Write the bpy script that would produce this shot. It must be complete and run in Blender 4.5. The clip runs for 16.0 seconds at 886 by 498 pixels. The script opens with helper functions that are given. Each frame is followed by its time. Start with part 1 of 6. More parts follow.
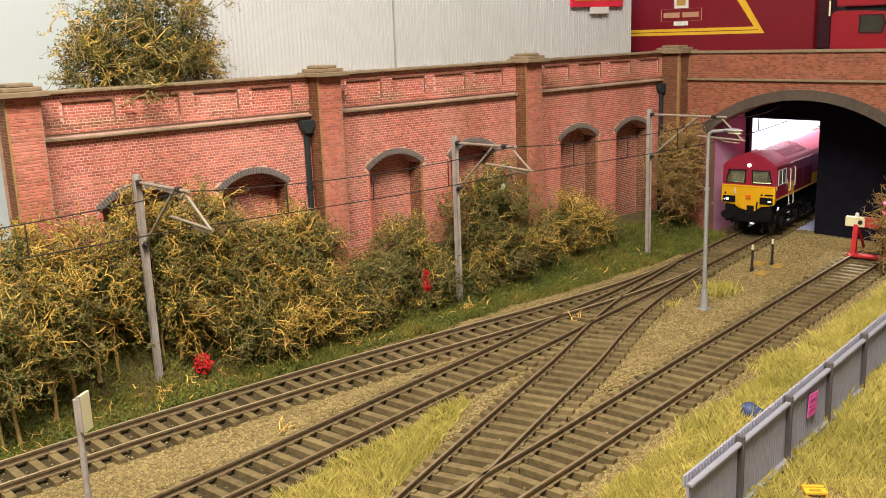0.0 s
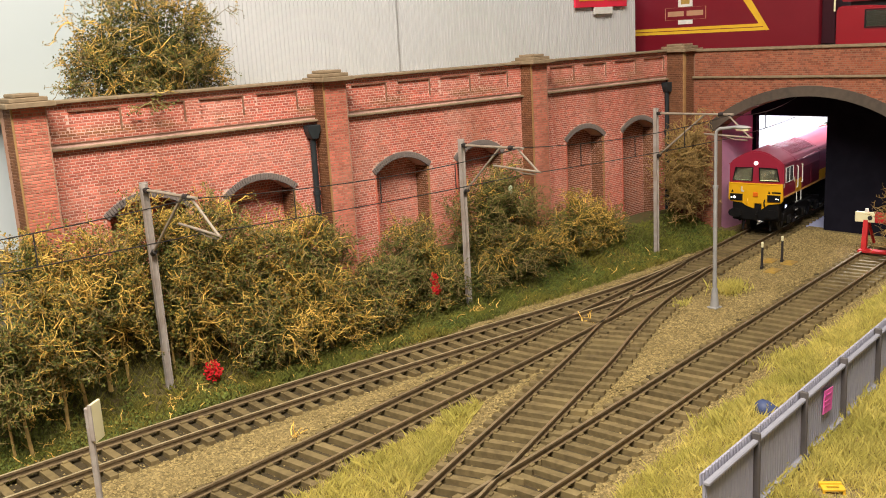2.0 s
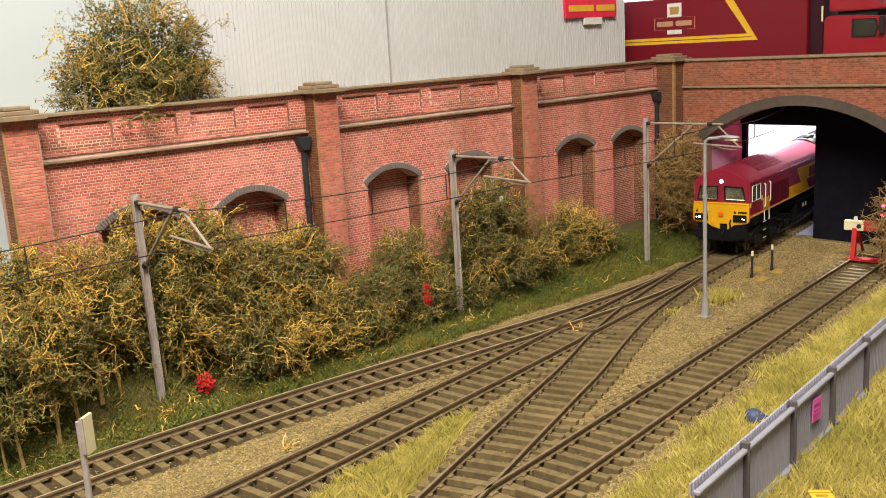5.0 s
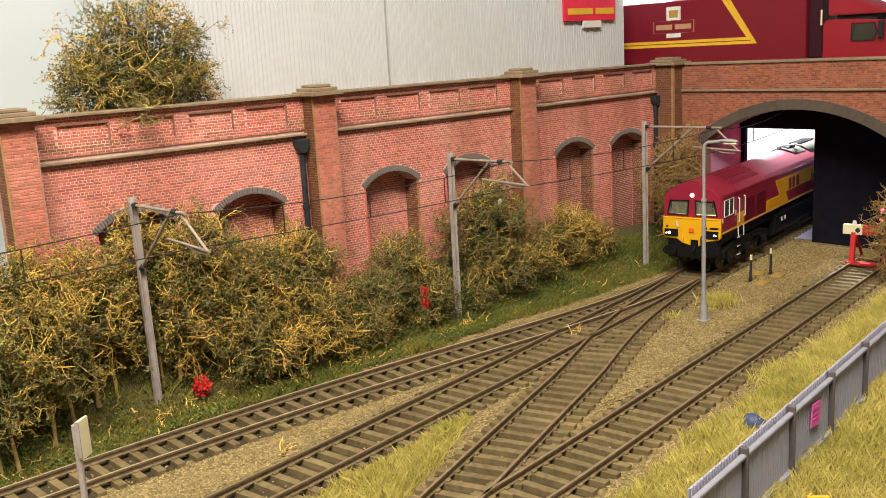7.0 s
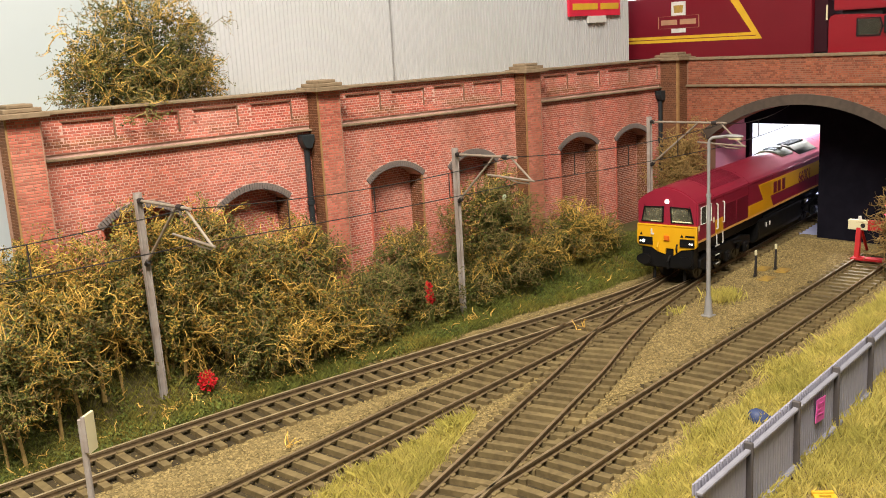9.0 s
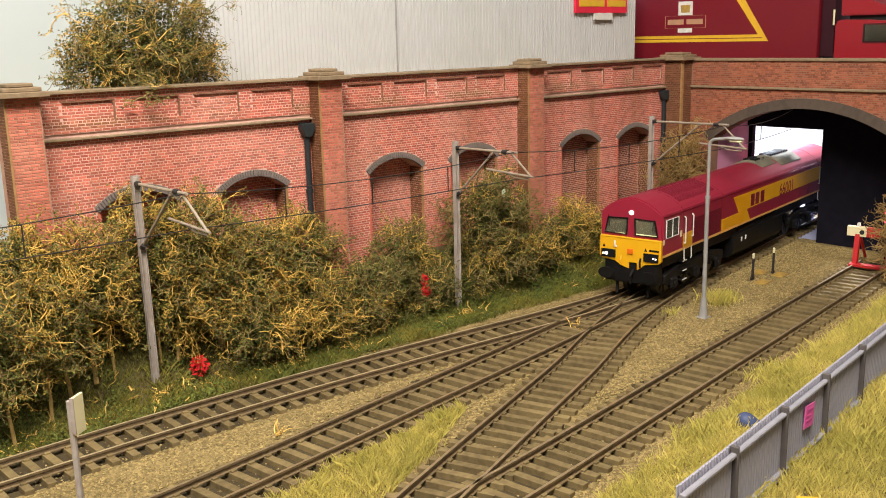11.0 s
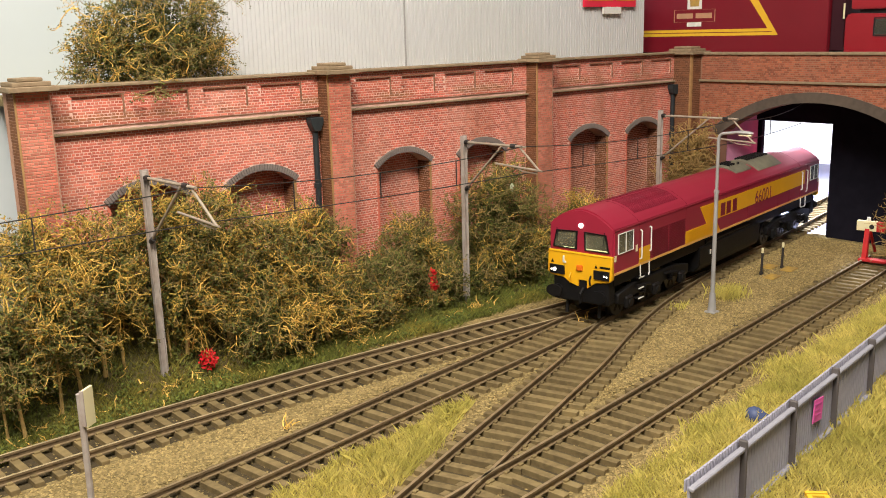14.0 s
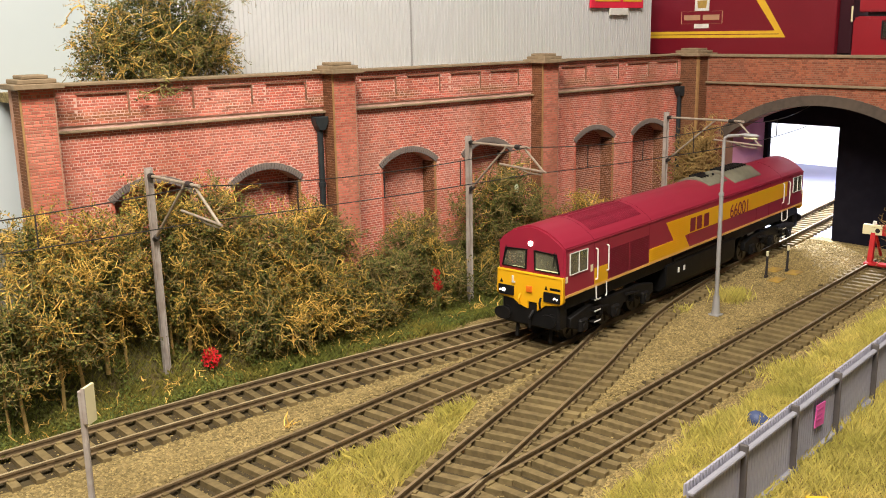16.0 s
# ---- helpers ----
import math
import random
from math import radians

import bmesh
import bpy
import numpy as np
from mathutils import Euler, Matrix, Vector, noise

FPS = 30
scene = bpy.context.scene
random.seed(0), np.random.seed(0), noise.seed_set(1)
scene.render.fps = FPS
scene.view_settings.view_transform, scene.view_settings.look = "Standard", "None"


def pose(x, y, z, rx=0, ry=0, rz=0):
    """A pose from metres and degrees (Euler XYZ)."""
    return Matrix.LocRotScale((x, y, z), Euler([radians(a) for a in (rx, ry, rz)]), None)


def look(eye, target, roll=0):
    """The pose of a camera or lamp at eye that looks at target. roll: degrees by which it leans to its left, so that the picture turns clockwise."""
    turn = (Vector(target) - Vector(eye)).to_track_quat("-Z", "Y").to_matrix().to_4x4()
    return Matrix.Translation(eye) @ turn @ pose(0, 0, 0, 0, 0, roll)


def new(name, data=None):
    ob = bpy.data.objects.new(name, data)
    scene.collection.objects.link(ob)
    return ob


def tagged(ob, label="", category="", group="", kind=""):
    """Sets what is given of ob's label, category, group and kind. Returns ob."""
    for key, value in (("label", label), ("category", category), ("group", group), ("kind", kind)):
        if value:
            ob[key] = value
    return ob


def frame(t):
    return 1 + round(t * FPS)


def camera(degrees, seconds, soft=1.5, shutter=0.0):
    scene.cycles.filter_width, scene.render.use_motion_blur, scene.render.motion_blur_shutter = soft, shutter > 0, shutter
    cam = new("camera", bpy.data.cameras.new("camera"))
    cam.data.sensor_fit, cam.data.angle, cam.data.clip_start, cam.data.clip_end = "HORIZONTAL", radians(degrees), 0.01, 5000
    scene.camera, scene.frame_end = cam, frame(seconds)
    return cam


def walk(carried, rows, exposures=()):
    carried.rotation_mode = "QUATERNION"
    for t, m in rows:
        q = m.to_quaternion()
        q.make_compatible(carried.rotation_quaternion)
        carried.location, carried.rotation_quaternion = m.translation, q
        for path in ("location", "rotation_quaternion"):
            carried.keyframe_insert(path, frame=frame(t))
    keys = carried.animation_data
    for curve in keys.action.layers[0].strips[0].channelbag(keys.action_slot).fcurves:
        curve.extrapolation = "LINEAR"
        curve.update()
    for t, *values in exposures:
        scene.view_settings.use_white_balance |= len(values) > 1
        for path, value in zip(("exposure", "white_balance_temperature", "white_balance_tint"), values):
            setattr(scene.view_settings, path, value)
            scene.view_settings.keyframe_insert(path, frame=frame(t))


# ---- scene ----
# A model railway at its true size: all plan numbers are millimetres, turned into metres by MM.
MM = 0.001

# ---- camera ----
cam = camera(49.97, 16.0, soft=1.0)
PATH = [
    (0, -0.00345, 0.00162, 0.13049, 41.682, 12.830, -2.027),
    (0.5, -0.00302, 0.00157, 0.13018, 41.577, 12.765, -2.379),
    (1, -0.00331, 0.00170, 0.13028, 41.482, 12.738, -2.669),
    (1.5, -0.00329, 0.00253, 0.12983, 41.364, 12.612, -2.936),
    (2, -0.00329, 0.00295, 0.12934, 41.275, 12.516, -3.171),
    (2.5, -0.00348, 0.00307, 0.12936, 41.299, 12.414, -3.316),
    (3, -0.00353, 0.00276, 0.12945, 41.366, 12.327, -3.399),
    (3.5, -0.00349, 0.00277, 0.12964, 41.453, 12.260, -3.481),
    (4, -0.00363, 0.00233, 0.12995, 41.571, 12.183, -3.487),
    (6.5, -0.00307, 0.00146, 0.13073, 41.900, 11.900, -3.206),
    (7, -0.00273, 0.00229, 0.13060, 41.851, 11.887, -3.179),
    (7.5, -0.00324, 0.00251, 0.13024, 41.767, 11.893, -3.208),
    (8, -0.00379, 0.00240, 0.13037, 41.674, 11.974, -3.304),
    (8.5, -0.00387, 0.00231, 0.13021, 41.583, 12.076, -3.357),
    (9, -0.00301, 0.00212, 0.13055, 41.565, 12.134, -3.245),
    (11.5, -0.00102, 0.00068, 0.13103, 41.364, 12.757, -1.105),
    (12, -0.00129, 0.00082, 0.13100, 41.251, 12.856, -1.133),
    (12.5, -0.00183, 0.00135, 0.13078, 41.130, 12.896, -1.252),
    (13, -0.00188, 0.00105, 0.13086, 41.079, 12.893, -1.354),
    (13.5, -0.00153, 0.00106, 0.13085, 41.002, 12.895, -1.415),
    (14, -0.00121, 0.00065, 0.13068, 40.915, 12.914, -1.445),
    (14.5, -0.00123, 0.00120, 0.13047, 40.753, 13.001, -1.469),
    (15, -0.00101, 0.00162, 0.13017, 40.631, 13.060, -1.451),
    (15.5, -0.00050, 0.00123, 0.13047, 40.554, 13.044, -1.297),
    (16, -0.00000, 0.00000, 0.13111, 40.507, 12.958, -1.018),]


def eye_pose(x, y, z, yaw, down, roll):
    yaw, down = radians(yaw), radians(down)
    ahead = Vector((math.sin(yaw) * math.cos(down), math.cos(yaw) * math.cos(down), -math.sin(down)))
    eye = Vector((x, y, z))
    return look(eye, eye + ahead, roll)


walk(cam, [(t, eye_pose(*row)) for t, *row in PATH])

# ---- world and lights ----
world = bpy.data.worlds.new("hall_light")
scene.world = world
world.use_nodes = True
world.node_tree.nodes["Background"].inputs[0].default_value = (1.0, 0.96, 0.92, 1)
world.node_tree.nodes["Background"].inputs[1].default_value = 0.11


def area_lamp(name, place, target, size_x, size_y, watts, colour):
    data = bpy.data.lights.new(name, "AREA")
    data.shape, data.size, data.size_y, data.energy, data.color = "RECTANGLE", size_x, size_y, watts, colour
    ob = new(name, data)
    ob.matrix_world = look(place, target)
    return ob


# strip lights of the hall's ceiling above the layout, and daylight behind the bridge
area_lamp("hall_strip_light", (-0.05, 0.02, 0.57), (0.08, 0.30, 0.0), 0.5, 0.14, 9.3, (1.0, 0.92, 0.82))
area_lamp("hall_strip_light", (-0.45, -0.05, 1.1), (0.10, 0.30, 0.0), 0.4, 0.9, 2.4, (1.0, 0.94, 0.86))
area_lamp("yard_light", (0.68, 0.425, 0.15), (0.53, 0.255, 0.0), 0.05, 0.05, 4.5, (0.84, 0.88, 1.0))
scene.view_settings.exposure = 0.0


# ---- materials ----
def material(name, colour, rough=0.8, metal=0.0, second=None, grain=400.0, blotch=40.0, third=None, amount=0.5, bump=0.15,
             bump_size=900.0, piece=0.0, island=0.0, spec=0.3, streak=None, streaks=0.5, emit=None, power=0.0, coat=0.0, smudge=None,
             pebble=0.0):
    """A surface with fine grain and larger stains; piece and island vary it from piece to piece."""
    m = bpy.data.materials.new(name)
    m.use_nodes = True
    nt = m.node_tree
    n, l = nt.nodes, nt.links
    b = n["Principled BSDF"]
    b.inputs["Roughness"].default_value, b.inputs["Metallic"].default_value = rough, metal
    b.inputs["Specular IOR Level"].default_value = spec
    b.inputs["Coat Weight"].default_value = coat
    tc = n.new("ShaderNodeTexCoord")
    where = tc.outputs["Object"]
    if piece:
        geo = n.new("ShaderNodeNewGeometry")
        where = geo.outputs["Position"]

    def noise_of(scale, detail=4.0):
        t = n.new("ShaderNodeTexNoise")
        t.inputs["Scale"].default_value, t.inputs["Detail"].default_value = scale, detail
        l.new(where, t.inputs["Vector"])
        return t.outputs["Fac"]

    def mixed(fac, a, c, lo=0.4, hi=0.62, most=1.0):
        r = n.new("ShaderNodeMapRange")
        r.inputs[1].default_value, r.inputs[2].default_value, r.inputs[4].default_value = lo, hi, most
        l.new(fac, r.inputs[0])
        x = n.new("ShaderNodeMix")
        x.data_type = "RGBA"
        l.new(r.outputs[0], x.inputs[0])
        for slot, v in ((6, a), (7, c)):
            if isinstance(v, tuple):
                x.inputs[slot].default_value = (*v, 1)
            else:
                l.new(v, x.inputs[slot])
        return x.outputs[2]

    second = second or tuple(c * 0.8 for c in colour)
    out = mixed(noise_of(grain), colour, second, most=amount * 1.4 if amount < 0.7 else 1.0)
    if third:
        out = mixed(noise_of(blotch, 3.0), out, third, 0.45, 0.7, amount)
    if streak:
        geo2 = n.new("ShaderNodeNewGeometry")
        mp = n.new("ShaderNodeMapping")
        mp.inputs["Scale"].default_value = (38.0, 38.0, 9.0)
        l.new(geo2.outputs["Position"], mp.inputs["Vector"])
        t = n.new("ShaderNodeTexNoise")
        t.inputs["Scale"].default_value, t.inputs["Detail"].default_value, t.inputs["Roughness"].default_value = 1.0, 5.0, 0.6
        l.new(mp.outputs[0], t.inputs["Vector"])
        out = mixed(t.outputs["Fac"], out, streak, 0.46, 0.74, streaks)
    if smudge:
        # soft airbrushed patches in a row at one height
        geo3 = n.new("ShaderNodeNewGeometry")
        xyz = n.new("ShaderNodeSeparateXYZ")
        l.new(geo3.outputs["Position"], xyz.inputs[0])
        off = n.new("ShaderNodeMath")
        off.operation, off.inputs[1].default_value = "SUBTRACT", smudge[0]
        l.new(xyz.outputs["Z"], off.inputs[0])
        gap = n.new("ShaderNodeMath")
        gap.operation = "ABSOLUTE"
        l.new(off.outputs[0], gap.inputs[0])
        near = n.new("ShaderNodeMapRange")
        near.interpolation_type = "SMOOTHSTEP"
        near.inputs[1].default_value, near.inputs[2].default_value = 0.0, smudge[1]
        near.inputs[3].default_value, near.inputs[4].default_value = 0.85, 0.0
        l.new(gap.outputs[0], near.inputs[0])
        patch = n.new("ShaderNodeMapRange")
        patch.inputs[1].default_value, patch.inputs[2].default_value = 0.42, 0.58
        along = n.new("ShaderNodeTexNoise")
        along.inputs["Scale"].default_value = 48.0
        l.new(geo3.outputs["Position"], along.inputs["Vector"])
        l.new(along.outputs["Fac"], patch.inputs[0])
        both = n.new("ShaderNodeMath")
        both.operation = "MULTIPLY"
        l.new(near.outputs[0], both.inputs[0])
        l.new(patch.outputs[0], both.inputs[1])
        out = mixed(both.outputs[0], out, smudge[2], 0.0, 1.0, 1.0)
    if pebble:
        vor = n.new("ShaderNodeTexVoronoi")
        vor.inputs["Scale"].default_value = pebble
        l.new(where, vor.inputs["Vector"])
        sep = n.new("ShaderNodeSeparateColor")
        l.new(vor.outputs["Color"], sep.inputs[0])
        tone = n.new("ShaderNodeHueSaturation")
        span = n.new("ShaderNodeMapRange")
        span.inputs[3].default_value, span.inputs[4].default_value = 0.6, 1.45
        l.new(sep.outputs[0], span.inputs[0])
        l.new(span.outputs[0], tone.inputs["Value"])
        l.new(out, tone.inputs["Color"])
        out = tone.outputs["Color"]
    if piece or island:
        src = n.new("ShaderNodeObjectInfo").outputs["Random"] if piece else n.new("ShaderNodeNewGeometry").outputs["Random Per Island"]
        hsv = n.new("ShaderNodeHueSaturation")
        r = n.new("ShaderNodeMapRange")
        v = piece or island
        r.inputs[3].default_value, r.inputs[4].default_value = 1 - v, 1 + v
        l.new(src, r.inputs[0])
        l.new(r.outputs[0], hsv.inputs["Value"])
        l.new(out, hsv.inputs["Color"])
        out = hsv.outputs["Color"]
    l.new(out, b.inputs["Base Color"])
    if bump:
        bp = n.new("ShaderNodeBump")
        bp.inputs["Strength"].default_value, bp.inputs["Distance"].default_value = bump, 0.0004
        l.new(noise_of(bump_size, 5.0), bp.inputs["Height"])
        l.new(bp.outputs[0], b.inputs["Normal"])
    if emit:
        b.inputs["Emission Color"].default_value, b.inputs["Emission Strength"].default_value = (*emit, 1), power
    return m


M_BRICK = material("red_brick", (0.57, 0.138, 0.092), 0.85, second=(0.47, 0.12, 0.08), third=(0.70, 0.32, 0.23), grain=260, blotch=22, island=0.25, streak=(0.30, 0.12, 0.065), streaks=0.75)
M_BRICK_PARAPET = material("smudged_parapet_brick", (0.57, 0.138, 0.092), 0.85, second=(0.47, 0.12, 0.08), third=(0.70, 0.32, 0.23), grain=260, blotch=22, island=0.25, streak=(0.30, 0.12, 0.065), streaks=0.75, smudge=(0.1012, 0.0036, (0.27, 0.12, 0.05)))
M_BRICK_P = material("red_brick_piece", (0.57, 0.138, 0.092), 0.85, second=(0.47, 0.12, 0.08), third=(0.70, 0.32, 0.23), grain=260, blotch=22, piece=0.25, streak=(0.30, 0.12, 0.065), streaks=0.75)
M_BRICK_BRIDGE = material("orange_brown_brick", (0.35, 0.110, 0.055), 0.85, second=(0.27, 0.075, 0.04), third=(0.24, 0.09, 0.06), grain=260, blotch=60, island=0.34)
M_MORTAR = material("mortar", (0.78, 0.51, 0.42), 0.9, second=(0.69, 0.41, 0.33), third=(0.80, 0.58, 0.50), grain=600, blotch=30, streak=(0.34, 0.17, 0.10), streaks=0.75)
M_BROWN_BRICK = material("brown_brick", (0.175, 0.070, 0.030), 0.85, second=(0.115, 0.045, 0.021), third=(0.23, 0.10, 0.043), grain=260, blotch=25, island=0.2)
M_BROWN = material("brown_mortar", (0.25, 0.125, 0.075), 0.9, second=(0.18, 0.085, 0.05), third=(0.33, 0.19, 0.11), grain=400, blotch=30)
M_STONE = material("buff_stone", (0.30, 0.22, 0.135), 0.85, second=(0.22, 0.155, 0.09), third=(0.17, 0.13, 0.075), grain=350, blotch=60, bump=0.3)
M_EDGE = material("bare_corner", (0.40, 0.23, 0.09), 0.85, second=(0.30, 0.17, 0.07), grain=300)
M_BAND = material("dark_grey_brown_band", (0.100, 0.078, 0.06), 0.85, second=(0.075, 0.058, 0.046), third=(0.13, 0.098, 0.072), grain=300, blotch=50)
# dirty junction bed, with the shade between its crowded sleepers in the colour
M_JUNCTION_BED = material("dirty_shaded_junction_bed", (0.075, 0.056, 0.033), 0.9, second=(0.045, 0.034, 0.021), third=(0.11, 0.083, 0.045), grain=500, blotch=45, bump=0.8, bump_size=1100)
M_MID = material("stained_mortar", (0.50, 0.29, 0.20), 0.9, second=(0.40, 0.21, 0.14), grain=500, streak=(0.24, 0.12, 0.07), streaks=0.8)
M_GREY_BRICK = material("grey_arch_brick", (0.20, 0.165, 0.145), 0.85, second=(0.145, 0.12, 0.11), grain=400, island=0.25)
M_PIPE = material("black_iron_pipe", (0.022, 0.027, 0.03), 0.45, second=(0.035, 0.04, 0.04), grain=200, bump=0.05)
# oily dirt, darkened further for the shade in the gaps between sleepers
M_DIRTY_SHADED = material("oily_shaded_track_bed", (0.064, 0.046, 0.021), 0.95, second=(0.036, 0.027, 0.013), third=(0.105, 0.077, 0.033), grain=500, blotch=45, bump=0.8, bump_size=1100)
M_BALLAST = material("tan_ballast", (0.25, 0.185, 0.075), 0.95, second=(0.16, 0.118, 0.048), third=(0.18, 0.13, 0.05), grain=500, blotch=35, bump=0.9, bump_size=1100, pebble=900.0)
M_STONES = material("ballast_stone", (0.32, 0.237, 0.096), 0.95, second=(0.235, 0.172, 0.068), third=(0.19, 0.135, 0.052), grain=300, blotch=30, island=0.42, bump=0)
M_SOIL = material("grassy_soil", (0.12, 0.085, 0.036), 0.95, second=(0.07, 0.072, 0.024), third=(0.08, 0.10, 0.026), grain=300, blotch=45, bump=0.8)
M_SLEEPER = material("weathered_sleeper", (0.19, 0.137, 0.060), 0.85, second=(0.115, 0.083, 0.037), third=(0.28, 0.21, 0.09), grain=400, blotch=60, piece=0.15)
M_RAIL = material("rusty_rail_side", (0.185, 0.128, 0.066), 0.7, second=(0.125, 0.086, 0.046), grain=500)
# worn rail head whose reflected sheen is put into a lighter base colour
M_RAILSHEEN = material("worn_rail_head_with_sheen", (0.70, 0.57, 0.34), 0.36, 0.5, second=(0.50, 0.39, 0.22), grain=300, bump=0.03)
M_RAILTOP = material("polished_rail_head", (0.34, 0.255, 0.145), 0.36, 0.45, second=(0.25, 0.185, 0.10), grain=300, bump=0.03)
M_MAST = material("pale_grey_mast", (0.42, 0.37, 0.33), 0.6, second=(0.33, 0.28, 0.24), third=(0.22, 0.15, 0.10), grain=300, blotch=80)
M_BOOM = material("weathered_boom", (0.36, 0.30, 0.23), 0.6, second=(0.26, 0.20, 0.15), grain=300)
M_WIRE = material("dark_wire", (0.035, 0.03, 0.028), 0.5, grain=200, bump=0)
M_LAMPPOST = material("grey_lamp_post", (0.42, 0.41, 0.40), 0.45, 0.3, second=(0.36, 0.35, 0.34), grain=200, bump=0.05)
M_WHITE = material("white_paint", (0.78, 0.76, 0.70), 0.6, grain=200, bump=0.03)
M_CREAM = material("cream_plate", (0.80, 0.73, 0.45), 0.6, second=(0.75, 0.68, 0.42), grain=200, bump=0.03)
M_BLACK = material("black_board", (0.008, 0.0075, 0.013), 0.9, second=(0.012, 0.011, 0.018), grain=150, spec=0.1, bump=0.05)
M_RED = material("red_paint", (0.55, 0.03, 0.03), 0.5, second=(0.45, 0.02, 0.025), grain=200, bump=0.05)
M_BACK = material("white_back_board", (0.53, 0.58, 0.585), 0.9, second=(0.50, 0.555, 0.56), grain=20, bump=0.0)
M_CLAD = material("white_corrugated_sheet", (0.60, 0.60, 0.60), 0.6, second=(0.57, 0.57, 0.57), third=(0.52, 0.52, 0.47), grain=60, blotch=12, amount=0.3, bump=0.03)
# the yard wall glows by itself, standing in for daylight on it
M_YARD = material("glowing_yard_wall", (0.80, 0.82, 0.88), 0.8, grain=20, bump=0.0, emit=(0.90, 0.94, 1.0), power=0.9)
M_YARDFLOOR = material("pale_blue_grey_floor", (0.40, 0.42, 0.62), 0.7, second=(0.36, 0.38, 0.57), grain=60, bump=0.05)
# reddish lining; the magenta cast of the light is mixed into its colour
M_PURPLE = material("tunnel_lining", (0.62, 0.28, 0.43), 0.8, second=(0.55, 0.24, 0.38), grain=150, blotch=30, third=(0.55, 0.30, 0.40))
M_FENCE = material("grey_fence", (0.40, 0.39, 0.46), 0.5, second=(0.36, 0.35, 0.42), third=(0.42, 0.41, 0.45), grain=200, blotch=30, bump=0.08)
M_FENCERAIL = material("light_grey_fence_rail", (0.30, 0.295, 0.33), 0.55, second=(0.26, 0.255, 0.285), grain=200, bump=0.05)
M_FENCEPOST = material("dark_fence_post", (0.115, 0.10, 0.095), 0.6, second=(0.09, 0.08, 0.075), grain=200)
M_PINK = material("pink_paper", (0.90, 0.16, 0.50), 0.7, second=(0.86, 0.13, 0.46), grain=100, bump=0.03)
M_BLUE = material("blue_plastic", (0.055, 0.075, 0.16), 0.5, second=(0.065, 0.085, 0.16), grain=150, bump=0.05)
M_YELLOW = material("yellow_paint", (0.75, 0.45, 0.03), 0.55, second=(0.68, 0.40, 0.03), grain=150, bump=0.05)
M_BAREBOARD = material("brown_baseboard", (0.14, 0.09, 0.05), 0.8, grain=60)


# ---- mesh helpers (millimetres) ----
def box(bm, x0, x1, y0, y1, z0, z1, bevel=0.0, m=None, mat=0):
    made = bmesh.ops.create_cube(bm, size=1.0)["verts"]
    for v in made:
        v.co = Vector(((x0 + x1) / 2 + v.co.x * (x1 - x0), (y0 + y1) / 2 + v.co.y * (y1 - y0), (z0 + z1) / 2 + v.co.z * (z1 - z0)))
    faces = {f for v in made for f in v.link_faces}
    if bevel:
        edges = {e for v in made for e in v.link_edges}
        got = bmesh.ops.bevel(bm, geom=list(edges), offset=bevel, segments=1, affect="EDGES", clamp_overlap=True)
        faces = set(got["faces"]) | {f for f in faces if f.is_valid}
        made = list({v for f in faces for v in f.verts})
    for f in faces:
        f.material_index = mat
    if m:
        for v in made:
            v.co = m @ v.co
    return made


def rod(bm, p0, p1, r0, r1=None, seg=8, mat=0):
    p0, p1 = Vector(p0), Vector(p1)
    r1 = r0 if r1 is None else r1
    axis = p1 - p0
    turn = axis.to_track_quat("Z", "Y").to_matrix().to_4x4()
    got = bmesh.ops.create_cone(bm, cap_ends=True, segments=seg, radius1=max(r0, 1e-4), radius2=max(r1, 1e-4), depth=axis.length,
                                matrix=Matrix.Translation((p0 + p1) / 2) @ turn)
    for f in {f for v in got["verts"] for f in v.link_faces}:
        f.material_index = mat
    return got["verts"]


def pipe(bm, pts, r, seg=8, mat=0):
    for a, b in zip(pts[:-1], pts[1:]):
        rod(bm, a, b, r, r, seg, mat)


def ball(bm, centre, r, squash=1.0, seg=10):
    got = bmesh.ops.create_uvsphere(bm, u_segments=seg, v_segments=max(5, seg // 2 + 1), radius=r)
    for v in got["verts"]:
        v.co = Vector((v.co.x, v.co.y, v.co.z * squash)) + Vector(centre)
    return got["verts"]


def prism(bm, poly, a, b, axis="y", mat=0):
    """A flat outline drawn out from a to b along an axis; poly in the other two coordinates."""
    def at(u, v, w):
        return {"x": (w, u, v), "y": (u, w, v), "z": (u, v, w)}[axis]
    lo = [bm.verts.new(at(u, v, a)) for u, v in poly]
    hi = [bm.verts.new(at(u, v, b)) for u, v in poly]
    faces = [bm.faces.new(lo), bm.faces.new(hi[::-1])]
    for i in range(len(poly)):
        j = (i + 1) % len(poly)
        faces.append(bm.faces.new((lo[i], hi[i], hi[j], lo[j])))
    for f in faces:
        f.material_index = mat
    bmesh.ops.recalc_face_normals(bm, faces=faces)
    return lo + hi


def mesh_of(name, bm, materials, smooth=True, angle=35):
    bmesh.ops.scale(bm, vec=(MM, MM, MM), verts=bm.verts)
    me = bpy.data.meshes.new(name)
    bm.to_mesh(me)
    bm.free()
    for m in materials if isinstance(materials, (list, tuple)) else (materials,):
        me.materials.append(m)
    if smooth and me.polygons:
        me.polygons.foreach_set("use_smooth", [True] * len(me.polygons))
        me.set_sharp_from_angle(angle=radians(angle))
    return me


def thing(name, label="", category="", group="", kind="", at=(0, 0, 0), rz=0.0):
    ob = new(name)
    ob.empty_display_size = 0.01
    ob.matrix_world = Matrix.Translation(Vector(at) * MM) @ Matrix.Rotation(radians(rz), 4, "Z")
    return tagged(ob, label, category, group, kind)


